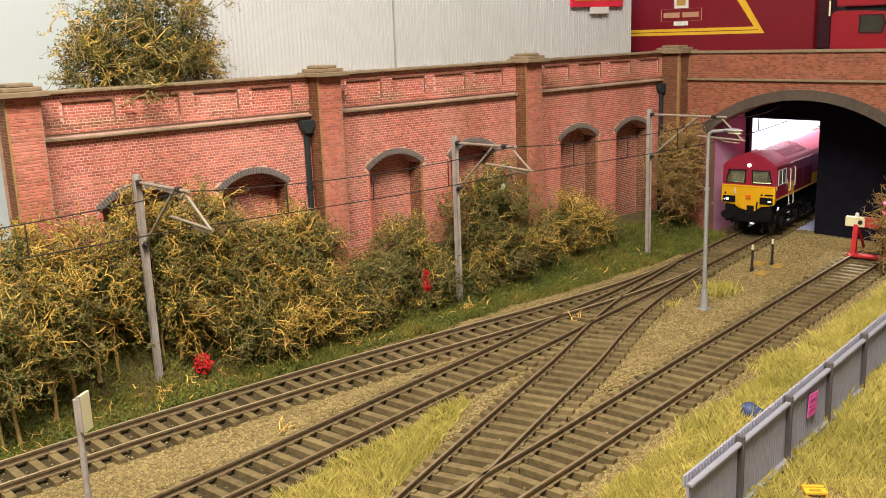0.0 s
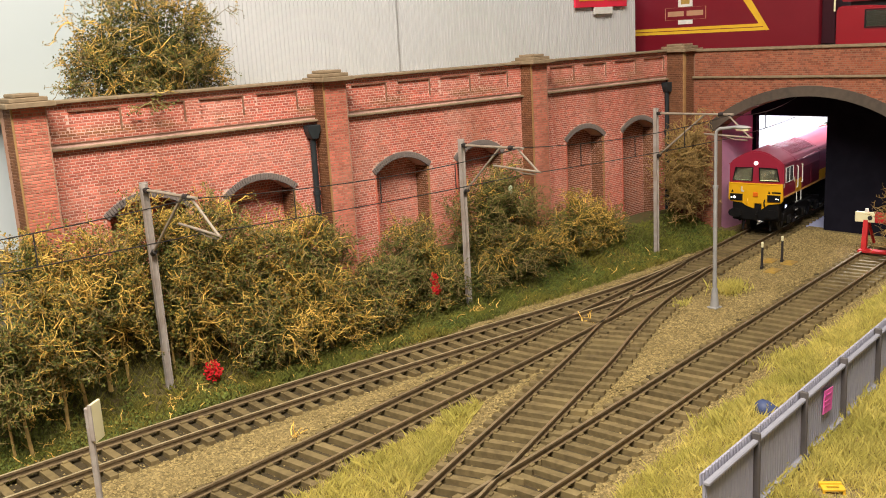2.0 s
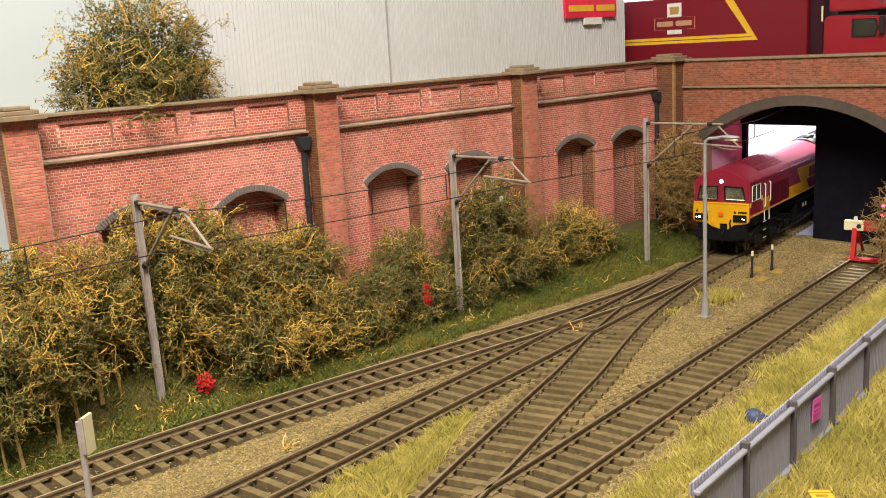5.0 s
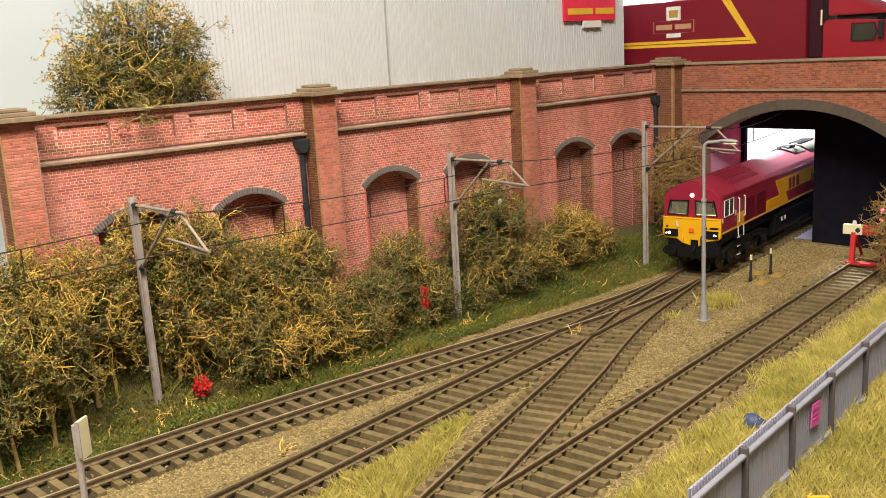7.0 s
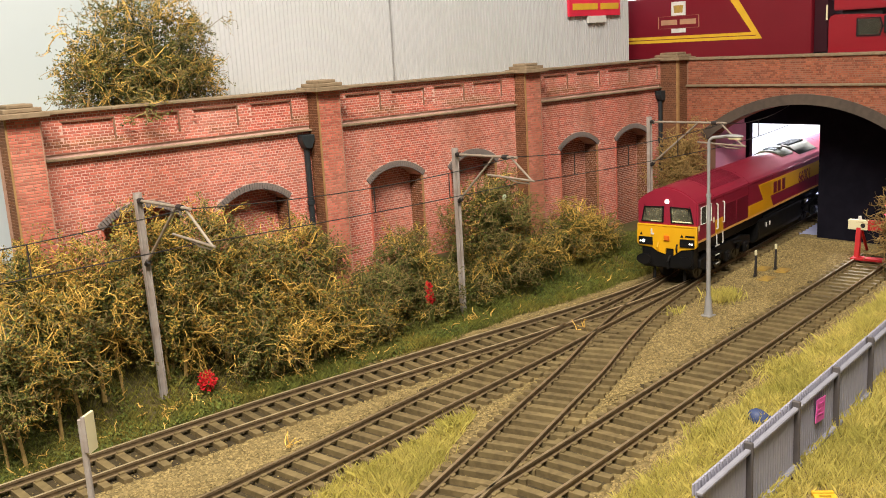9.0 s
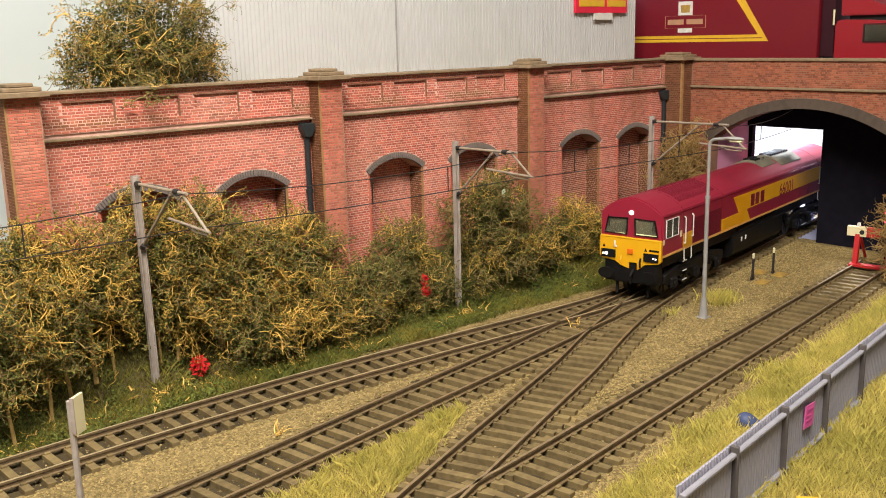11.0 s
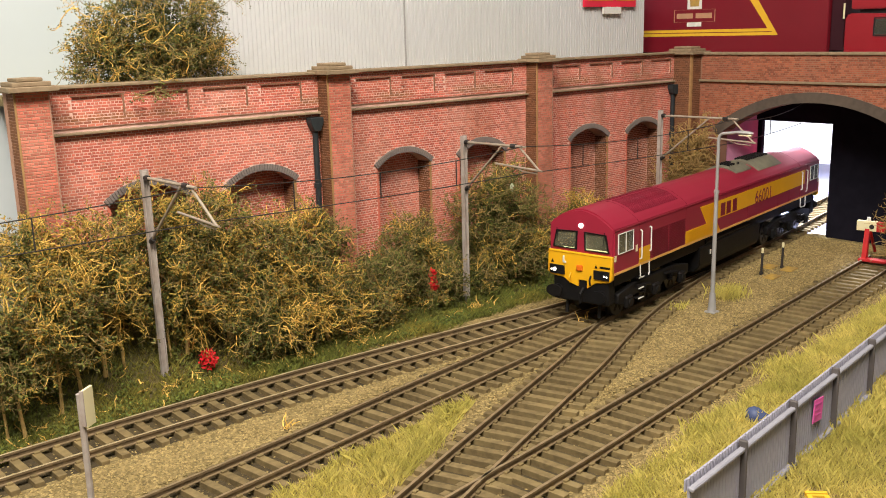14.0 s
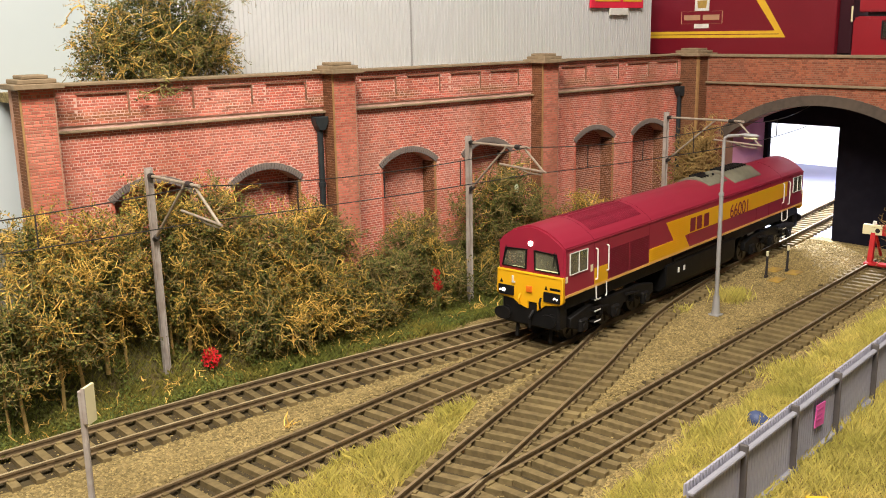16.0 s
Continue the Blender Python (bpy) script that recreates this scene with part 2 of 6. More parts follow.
def part(name, bm, materials, parent=None, label="", smooth=True, angle=35):
    ob = new(name, mesh_of(name, bm, materials, smooth, angle))
    if parent:
        ob.parent = parent
    return tagged(ob, label)


def piece(name, me, parent, m):
    """One of many alike pieces on shared mesh data; m in millimetres."""
    ob = new(name, me)
    ob.parent = parent
    m = m.copy()
    m.translation *= MM
    ob.matrix_local = m
    return ob


def fast_mesh(name, verts, faces, materials, parent=None, label="", smooth=False, mat_index=None):
    me = bpy.data.meshes.new(name)
    me.from_pydata([tuple(c * MM for c in v) for v in verts], [], faces)
    for m in materials if isinstance(materials, (list, tuple)) else (materials,):
        me.materials.append(m)
    if mat_index is not None:
        me.polygons.foreach_set("material_index", mat_index)
    if smooth:
        me.polygons.foreach_set("use_smooth", [True] * len(me.polygons))
    ob = new(name, me)
    if parent:
        ob.parent = parent
    return tagged(ob, label)


def smoothstep(a, b, x):
    t = min(1.0, max(0.0, (x - a) / (b - a)))
    return t * t * (3 - 2 * t)


def add_tube(v, f, pts, r0, r1):
    """A thin three-sided tapering twig."""
    n0 = len(v)
    k = len(pts)
    for i, p in enumerate(pts):
        d = (pts[min(i + 1, k - 1)] - pts[max(i - 1, 0)]).normalized()
        a = d.orthogonal().normalized()
        b = d.cross(a)
        r = r0 + (r1 - r0) * i / (k - 1)
        for q in range(3):
            c = math.cos(q * 2.094) * r
            s = math.sin(q * 2.094) * r
            v.append(tuple(p + a * c + b * s))
    for i in range(k - 1):
        for q in range(3):
            w = (q + 1) % 3
            f.append((n0 + i * 3 + q, n0 + i * 3 + w, n0 + (i + 1) * 3 + w, n0 + (i + 1) * 3 + q))



class Line:
    """A smooth plan line through points, walked by its length."""

    def __init__(self, pts):
        p = np.array(pts, float)
        out = []
        ext = np.vstack([2 * p[0] - p[1], p, 2 * p[-1] - p[-2]])
        for i in range(1, len(ext) - 2):
            a, b, c, d = ext[i - 1 : i + 3]
            for t in np.linspace(0, 1, 24, endpoint=False):
                out.append(0.5 * (2 * b + (c - a) * t + (2 * a - 5 * b + 4 * c - d) * t * t + (3 * b - a - 3 * c + d) * t ** 3))
        out.append(p[-1])
        self.p = np.array(out)
        self.s = np.r_[0, np.cumsum(np.hypot(*np.diff(self.p, axis=0).T))]
        self.length = self.s[-1]

    def at(self, s):
        return np.array([np.interp(s, self.s, self.p[:, 0]), np.interp(s, self.s, self.p[:, 1])])

    def way(self, s):
        d = self.at(min(s + 2, self.length)) - self.at(max(s - 2, 0))
        return d / np.linalg.norm(d)

    def s_of_x(self, x):
        return float(np.interp(x, self.p[:, 0], self.s))


MAIN = Line([(-20, 228), (60, 239), (120, 246.5), (164, 252.5), (204, 258.5), (250, 265), (286, 270.3), (320, 275.8), (357, 281.5), (390, 286.7), (420, 291.5), (458, 297.5), (522, 308.3), (560, 315.2), (600, 322.6), (700, 341.5), (820, 364)])
BACK_TRACK = Line([(-60, 299), (0, 302), (75, 303.6), (124, 304.6), (190, 303), (240, 299.8), (285, 296.3), (325, 293), (370, 291), (405, 291.8), (440, 295)])
CROSSOVER = Line([(100, 171.5), (125, 181), (155, 192.7), (195, 208), (239, 224.5), (280.4, 240), (314, 254.5), (345.5, 267), (373, 276), (411, 286.2), (445, 294.6)])
FRONT_TRACK = Line([(-20, 157), (60, 168), (120, 176), (178, 184), (205, 187.3), (262, 195), (315, 202.3), (370, 209.5), (430, 217.5), (492, 225.8), (530, 230.7)])
LINES = [MAIN, BACK_TRACK, CROSSOVER, FRONT_TRACK]
BALLAST_Z = -3.3


_GX, _GY = np.arange(-170, 722, 2.0), np.arange(20, 382, 2.0)
_ALL = np.vstack([l.p for l in LINES])
_NEAR = np.array([np.sqrt(((_ALL[None, :, 0] - _GX[:, None]) ** 2 + (_ALL[None, :, 1] - y) ** 2).min(1)) for y in _GY])


def track_distance(x, y):
    """Distance to the nearest track's middle line, from a fine table."""
    i = min(max(int(round((x + 170) / 2)), 0), len(_GX) - 1)
    j = min(max(int(round((y - 20) / 2)), 0), len(_GY) - 1)
    return float(_NEAR[j, i])


def ground_z(x, y):
    """Height of the scenery: flat ballast, a bank up to the wall, grass in front."""
    z = BALLAST_Z - 1.15 * (1 - smoothstep(13, 19, track_distance(x, y)))
    bank = 12 + 12 * (1 - smoothstep(330, 470, x))
    z += (bank - BALLAST_Z) * smoothstep(331, 369, y) if x < 540 else 0
    front = FRONT_TRACK.p
    yf = float(np.interp(x, front[:, 0], front[:, 1]))
    z += 7.0 * smoothstep(18, 42, yf - y)
    return z


# ---- ground and boards ----
def build_ground():
    xs = np.arange(-160, 577.1, 4.0)
    ys = np.arange(30, 372.1, 3.0)
    verts, faces, mats = [], [], []
    for y in ys:
        for x in xs:
            n = noise.noise(Vector((x * 0.06, y * 0.06, 0.0))) * 0.7 + noise.noise(Vector((x * 0.25, y * 0.25, 4.0))) * 0.35
            d = 1.0 if 322 < y or y < float(np.interp(x, FRONT_TRACK.p[:, 0], FRONT_TRACK.p[:, 1])) - 22 else 0.25
            verts.append((x, y, ground_z(x, y) + n * d))
    w = len(xs)
    for j in range(len(ys) - 1):
        for i in range(w - 1):
            faces.append((j * w + i, j * w + i + 1, (j + 1) * w + i + 1, (j + 1) * w + i))
            x, y = xs[i], ys[j]
            edge = 317 + 4 * noise.noise(Vector((x * 0.05, 3.0, 0.0)))
            green = y > edge and x < 530
            mats.append(1 if green else 3 if 335 < x < 500 and 262 < y < 318 and track_distance(x, y) < 12 else 2 if track_distance(x, y) < 13 + 3 * noise.noise(Vector((x * 0.1, y * 0.1, 5.0))) else 0)
    ob = fast_mesh("ground", verts, faces, [M_BALLAST, M_SOIL, M_DIRTY_SHADED, M_JUNCTION_BED], smooth=True, mat_index=mats)
    tagged(ob, "tan ballast bed rising to a grassy soil bank", "ground", kind="structure")
    bm = bmesh.new()
    box(bm, -160, 1000, 30, 372, -60, -7)
    tagged(part("baseboard", bm, M_BAREBOARD), "brown wooden baseboard under the layout", "baseboard", kind="structure")


build_ground()


# ---- retaining wall ----
WALL_Y = 367.0
PILASTERS = [115.0, 249.4, 385.2, 520.5]
PIL_W, PIL_D = 12.5, 8.5
BAYS = [(121.3, 243.1, (159.0, 211.7)), (255.7, 378.9, (292.3, 345.5)), (391.5, 514.2, (432.5, 484.6))]
ARCH_HALF, SPRING_Z, ARCH_RISE = 16.5, 66.8, 6.0
ARCH_R = (ARCH_HALF ** 2 + ARCH_RISE ** 2) / (2 * ARCH_RISE)
STRING_Z, COPING_Z = 95.3, 112.9
COURSE, BRICK = 1.16, 3.15


def arch_z(dx, extra=0.0):
    """Height of the niche's arch at dx from its middle, or None outside."""
    r = ARCH_R + extra
    zc = SPRING_Z + ARCH_RISE - ARCH_R
    return zc + math.sqrt(r * r - dx * dx) if abs(dx) < r else None


class Bricks:
    """Collects bricks of a face as one mesh: each a shallow block standing proud of the mortar."""

    def __init__(self):
        self.v, self.f = [], []

    def block(self, place, u0, u1, z0, z1, out):
        n = len(self.v)
        c = 0.08
        for d, s in ((0.0, 0.0), (out, c)):
            for u, z in ((u0 + s, z0 + s), (u1 - s, z0 + s), (u1 - s, z1 - s), (u0 + s, z1 - s)):
                self.v.append(place(u, z, d))
        self.f += [(n + 4, n + 5, n + 6, n + 7)] + [(n + i, n + (i + 1) % 4, n + 4 + (i + 1) % 4, n + 4 + i) for i in range(4)]

    def fill(self, place, u0, u1, z0, z1, inside=None, out=0.10, joint=0.27, course=COURSE, brick=BRICK):
        row = 0
        z = z0
        while z + 0.5 < z1:
            top = min(z + course - joint, z1)
            header = row % 4 == 3
            step = brick / 2 if header else brick
            u = u0 - (step / 2 if row % 2 else 0)
            while u < u1 - 0.2:
                a, b = max(u, u0), min(u + step - joint, u1)
                if b - a > 0.3 and (inside is None or inside((a + b) / 2, (z + top) / 2)):
                    j = random.uniform(-0.03, 0.05)
                    self.block(place, a, b, z, top, out + j)
                u += step
            z += course
            row += 1
        return self

    def done(self, name, mat, parent, label=""):
        return tagged(fast_mesh(name, self.v, self.f, mat, parent, label), kind="stuff")


def wall_place(y):
    return lambda u, z, d: (u, y - d, z)


def build_pilaster(parent, cx, y_front, x_half=PIL_W / 2, y_back=WALL_Y + 4, z_top=112.9):
    bm = bmesh.new()
    box(bm, cx - x_half, cx + x_half, y_front, y_back, -6, z_top)
    body = part("pilaster", bm, M_MID, parent, "brick pilaster with brown weathered sides")
    Bricks().fill(wall_place(y_front), cx - x_half + 0.5, cx + x_half - 0.5, -5, z_top).done("front_bricks", M_BRICK, body)
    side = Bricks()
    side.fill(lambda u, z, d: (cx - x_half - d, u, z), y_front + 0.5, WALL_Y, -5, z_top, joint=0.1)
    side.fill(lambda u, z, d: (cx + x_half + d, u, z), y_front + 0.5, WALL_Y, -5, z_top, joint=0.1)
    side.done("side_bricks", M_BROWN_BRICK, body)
    bm = bmesh.new()
    box(bm, cx - x_half - 0.25, cx - x_half + 0.45, y_front - 0.28, y_front + 0.4, -5, z_top)
    part("corner_strip", bm, M_EDGE, body, "bare buff corner strip")
    bm = bmesh.new()
    h = x_half
    yc, yh = (y_front + y_back) / 2 - 1, (y_back - y_front) / 2 + 1
    box(bm, cx - h - 2.6, cx + h + 2.6, yc - yh - 1.8, yc + yh, z_top, z_top + 2.0, 0.25)
    part("cap_slab", bm, M_STONE, body, "buff stone cap")
    bm = bmesh.new()
    box(bm, cx - h - 0.6, cx + h + 0.6, yc - yh + 0.2, yc + yh - 1, z_top + 2.0, z_top + 3.6, 0.25)
    part("cap_slab", bm, M_STONE, body)
    bm = bmesh.new()
    box(bm, cx - h + 1.6, cx + h - 1.6, yc - yh + 2.2, yc + yh - 2, z_top + 3.6, z_top + 5.0, 0.3)
    part("cap_slab", bm, M_STONE, body)
    return body


def single_brick(parent, meshes, u0, u1, z0, z1, out):
    w, h = round(u1 - u0, 1), round(z1 - z0, 1)
    if (w, h) not in meshes:
        b = Bricks()
        b.block(lambda u, z, d: (u, -d, z), 0, w, 0, h, 0.12)
        me = bpy.data.meshes.new("brick")
        me.from_pydata([tuple(c * MM for c in v) for v in b.v], [], b.f)
        me.materials.append(M_BRICK_P)
        meshes[(w, h)] = me
    piece("brick", meshes[(w, h)], parent, Matrix.Translation((u0, WALL_Y - out + 0.1, z0)))


def build_wall():
    singles = []
    wall = thing("wall_retaining", "tall red brick retaining wall with blind arches and stone coping", "wall", kind="structure")
    for k, (xa, xb, centres) in enumerate(BAYS):
        left = xa - 2.0
        right = xb + 2.0
        bm = bmesh.new()
        edges = [left] + [e for c in centres for e in (c - ARCH_HALF, c + ARCH_HALF)] + [right]
        for a, b in zip(edges[0::2], edges[1::2]):
            box(bm, a, b, WALL_Y, WALL_Y + 12, -6, SPRING_Z)
        poly = [(left, SPRING_Z)]
        for c in centres:
            poly += [(c + dx, arch_z(dx)) for dx in np.linspace(-ARCH_HALF, ARCH_HALF, 13)]
        poly += [(right, SPRING_Z), (right, 112.9), (left, 112.9)]
        prism(bm, poly, WALL_Y, WALL_Y + 12, "y")
        bay = part("wall_bay", bm, M_MORTAR, wall, "red brick bay with two blind arches", smooth=False)

        def on_face(u, z, cs=centres):
            for c in cs:
                if abs(u - c) < ARCH_HALF + 0.2 and z < SPRING_Z:
                    return False
                top = arch_z(u - c, 2.9)
                if top and abs(u - c) < ARCH_HALF + 2.4 and SPRING_Z - 1.5 < z < top:
                    return False
            return True

        near = (lambda u, z: u < 150 and 81 < z) if k == 0 else (lambda u, z: False)
        Bricks().fill(wall_place(WALL_Y), xa, xb, 5.0, STRING_Z, lambda u, z: on_face(u, z) and not near(u, z)).done("bricks", M_BRICK, bay)
        if k == 0:
            singles.append((bay, xa, near))
        # parapet: a proud frame round four sunk panels
        spans = [((131.7, 264.5, 402.5)[k] + (27.3, 27.8, 29.0)[k] * i, (131.7, 264.5, 402.5)[k] + 20.2 + (27.3, 27.8, 29.0)[k] * i) for i in range(4)]
        bm = bmesh.new()
        x = xa - 1.5
        for a, b in spans:
            box(bm, x, a, WALL_Y - 0.7, WALL_Y, 98, COPING_Z)
            box(bm, a, b, WALL_Y - 0.7, WALL_Y, 98, 101.6)
            box(bm, a, b, WALL_Y - 0.7, WALL_Y, 110.0, COPING_Z)
            x = b
        box(bm, x, xb + 1.5, WALL_Y - 0.7, WALL_Y, 98, COPING_Z)
        part("parapet_frame", bm, M_MORTAR, bay, smooth=False)
        inside_panel = lambda u, z, s=spans: any(a < u < b for a, b in s) and 101.6 < z < 110.0  # noqa: E731
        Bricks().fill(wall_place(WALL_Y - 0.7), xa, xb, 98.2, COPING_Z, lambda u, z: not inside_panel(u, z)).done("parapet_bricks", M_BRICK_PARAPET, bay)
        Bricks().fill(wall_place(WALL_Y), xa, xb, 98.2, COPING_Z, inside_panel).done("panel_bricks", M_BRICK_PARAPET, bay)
        # brown strips draw the shadow line at each panel's top and right
        for a, b in spans:
            bm = bmesh.new()
            box(bm, a - 0.35, b + 0.35, WALL_Y - 1.1, WALL_Y - 0.7, 109.7, 110.3)
            box(bm, b - 0.3, b + 0.35, WALL_Y - 1.1, WALL_Y - 0.7, 101.6, 109.7)
            part("panel_edge", bm, M_BROWN, bay, "brown strip in place of the panel's shadow line", smooth=False)
        bm = bmesh.new()
        box(bm, xa - 0.5, xb + 0.5, WALL_Y - 2.3, WALL_Y, STRING_Z, STRING_Z + 1.1, 0.25)
        part("string_course", bm, M_STONE, bay, "buff stone string course")
        bm = bmesh.new()
        x = xa - 1
        while x < xb + 1:
            b = min(x + random.uniform(24, 34), xb + 1.5)
            box(bm, x, b - 0.12, WALL_Y - 3.0, WALL_Y + 6, COPING_Z, COPING_Z + 1.3, 0.25)
            x = b
        part("coping", bm, M_STONE, bay, "buff stone coping with joints")
        for c in centres:
            bm = bmesh.new()
            box(bm, c - ARCH_HALF - 1, c + ARCH_HALF + 1, WALL_Y + 9.5, WALL_Y + 12.5, -6, 74)
            niche = part("niche", bm, M_MORTAR, bay, "blind arched recess of red brick", smooth=False)
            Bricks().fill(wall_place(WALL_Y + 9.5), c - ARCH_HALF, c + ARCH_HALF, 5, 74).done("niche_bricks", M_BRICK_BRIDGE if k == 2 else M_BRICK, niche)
            bm = bmesh.new()
            box(bm, c + ARCH_HALF - 0.1, c + ARCH_HALF + 1.0, WALL_Y - 0.16, WALL_Y + 0.3, 4, SPRING_Z + 0.5)
            part("corner_strip", bm, M_EDGE, niche, "bare buff corner strip", smooth=False)
            bm = bmesh.new()
            box(bm, c - ARCH_HALF - 1.0, c - ARCH_HALF + 0.1, WALL_Y - 0.16, WALL_Y + 0.3, 4, SPRING_Z + 0.5)
            part("corner_strip", bm, M_BRICK, niche, smooth=False)
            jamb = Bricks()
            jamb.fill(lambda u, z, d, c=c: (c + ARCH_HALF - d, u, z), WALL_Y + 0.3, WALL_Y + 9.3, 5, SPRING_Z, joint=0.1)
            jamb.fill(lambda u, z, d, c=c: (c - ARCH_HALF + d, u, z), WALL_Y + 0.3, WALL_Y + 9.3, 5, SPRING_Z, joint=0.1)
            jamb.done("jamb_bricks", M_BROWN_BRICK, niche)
            zc = SPRING_Z + ARCH_RISE - ARCH_R
            half = math.asin(ARCH_HALF / ARCH_R)
            count = 30
            bm = bmesh.new()
            box(bm, -0.56, 0.56, -0.85, 0.4, 0.0, 2.9, 0.12)
            me = mesh_of("voussoir", bm, M_GREY_BRICK)
            for i in range(count):
                a = -half - 0.03 + (2 * half + 0.06) * (i + 0.5) / count
                m = Matrix.Translation((c + (ARCH_R - 0.15) * math.sin(a), WALL_Y, zc + (ARCH_R - 0.15) * math.cos(a))) @ Matrix.Rotation(a, 4, "Y")
                piece("voussoir", me, bay, m)
    for cx in PILASTERS[:3]:
        build_pilaster(wall, cx, WALL_Y - PIL_D)
    # the stretch of bricks that can be told apart best, each on its own
    for bay, xa, near in singles:
        meshes = {}
        probe = Bricks()
        probe.block = lambda place, u0, u1, z0, z1, out: single_brick(bay, meshes, u0, u1, z0, z1, out)
        probe.fill(wall_place(WALL_Y), xa, xa + 40, 5.0, STRING_Z, near)
    return wall


build_wall()


def build_downpipe(x):
    t = thing("downpipe", "black cast iron downpipe with a hopper head on the brick wall", "drainpipe", "downpipes on the wall", at=(x, WALL_Y - 2.0, 0))
    bm = bmesh.new()
    prism(bm, [(-3.4, 94.0), (3.4, 94.0), (3.4, 91.6), (1.6, 87.8), (-1.6, 87.8), (-3.4, 91.6)], -2.4, 1.8, "y")
    bmesh.ops.bevel(bm, geom=bm.edges[:], offset=0.25, segments=1, affect="EDGES")
    part("hopper", bm, M_PIPE, t)
    bm = bmesh.new()
    rod(bm, (0, 0, 6), (0, 0, 89), 1.35, seg=12)
    part("pipe", bm, M_PIPE, t)
    for z in (30, 62):
        bm = bmesh.new()
        rod(bm, (0, 0, z), (0, 0, z + 2), 1.75, seg=12)
        part("collar", bm, M_PIPE, t)


build_downpipe(239.6)
build_downpipe(511.5)

# ---- bridge and tunnel ----
BRIDGE_X, BR_Y, BR_Z, BR_R = 524.0, 275.8, -14.6, 99.5
BR_HALF, BR_RING = 63.0, 6.0
BR_SPRING = BR_Z + math.sqrt(BR_R ** 2 - BR_HALF ** 2)


M_BRIDGE_MORTAR = material("dark_buff_mortar", (0.30, 0.16, 0.10), 0.9, second=(0.28, 0.14, 0.09), third=(0.22, 0.12, 0.08), grain=400, blotch=40)


def build_bridge():
    br = thing("wall_bridge", "red brick road bridge with a wide segmental arch", "bridge", kind="structure")
    arc = [(BR_Y + d, BR_Z + math.sqrt(BR_R ** 2 - d * d)) for d in np.linspace(-BR_HALF, BR_HALF, 25)]
    bm = bmesh.new()
    left, right = 372.0, 120.0
    prism(bm, [(right, BR_SPRING)] + arc + [(left, BR_SPRING), (left, 112.0), (right, 112.0)], BRIDGE_X, BRIDGE_X + 10, "x")
    box(bm, BRIDGE_X, BRIDGE_X + 10, BR_Y + BR_HALF, left, -6, BR_SPRING)
    box(bm, BRIDGE_X, BRIDGE_X + 10, right, BR_Y - BR_HALF, -6, BR_SPRING)
    face = part("bridge_face", bm, M_BRIDGE_MORTAR, br, smooth=False)

    def inside(u, z):
        d = abs(u - BR_Y)
        if d > BR_R + BR_RING:
            return True
        if z < BR_SPRING:
            return d > BR_HALF + 0.2
        return z > BR_Z + math.sqrt((BR_R + BR_RING) ** 2 - d * d)

    at = lambda u, z, d: (BRIDGE_X - d, u, z)  # noqa: E731
    Bricks().fill(at, 205, 362, -5, 95.4, inside).done("bricks", M_BRICK_BRIDGE, face)
    Bricks().fill(at, 205, 352.5, 97, 112).done("parapet_bricks", M_BRICK_BRIDGE, face)
    bm = bmesh.new()
    box(bm, BRIDGE_X - 1.6, BRIDGE_X, 120, 354, 95.4, 96.9, 0.3)
    part("string_course", bm, M_STONE, face, "buff stone string course")
    bm = bmesh.new()
    y = 354.0
    while y > 120:
        a = y - random.uniform(26, 36)
        box(bm, BRIDGE_X - 1.2, BRIDGE_X + 9, a + 0.12, y, 112.0, 113.6, 0.25)
        y = a
    part("coping", bm, M_STONE, face, "buff stone coping")
    half = math.asin(BR_HALF / BR_R)
    bm = bmesh.new()
    outer = [(BR_Y + (BR_R + BR_RING) * math.sin(a), BR_Z + (BR_R + BR_RING) * math.cos(a)) for a in np.linspace(-half, half, 33)]
    inner = [(BR_Y + BR_R * math.sin(a), BR_Z + BR_R * math.cos(a)) for a in np.linspace(half, -half, 33)]
    prism(bm, outer + inner, BRIDGE_X - 1.0, BRIDGE_X + 9.0, "x")
    part("arch_ring", bm, M_BAND, face, "smooth grey arch band", smooth=False)
    # corner pilaster, seen on its bridge side
    bm = bmesh.new()
    box(bm, 513.5, BRIDGE_X + 1.5, 353.5, 372, -6, 112.5)
    pil = part("pilaster", bm, M_BROWN, br, "brown weathered corner pilaster")
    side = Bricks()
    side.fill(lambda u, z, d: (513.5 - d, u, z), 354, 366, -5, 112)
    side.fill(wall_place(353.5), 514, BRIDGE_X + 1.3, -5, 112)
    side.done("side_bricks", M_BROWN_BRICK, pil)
    bm = bmesh.new()
    box(bm, 513.1, 515.2, 353.1, 354.2, -5, 112.4)
    part("corner_strip", bm, M_EDGE, pil, "bare buff corner strip", smooth=False)
    for k, (grow, z0, z1) in enumerate(((2.6, 112.5, 114.4), (0.4, 114.4, 116.0), (-2.0, 116.0, 117.4))):
        bm = bmesh.new()
        box(bm, 513.5 - grow, BRIDGE_X + 4 + grow, 353.5 - grow, 370 + grow, z0, z1, 0.25)
        part("cap_slab", bm, M_STONE, pil, "buff stone cap")
    # the road deck over the arch, and the soffit
    bm = bmesh.new()
    box(bm, BRIDGE_X + 10, 612, 100, 445, 99, 103)
    tagged(part("road_deck", bm, M_BALLAST), "plain road deck behind the parapet", "road", kind="structure")
    bm = bmesh.new()
    box(bm, 126, BRIDGE_X + 9.9, WALL_Y + 12.6, 445, 104, 108)
    tagged(part("terrace", bm, M_BALLAST), "plain ground behind the wall top", "ground", kind="structure")
    # tunnel lining beside the track, and the black board with its opening
    bm = bmesh.new()
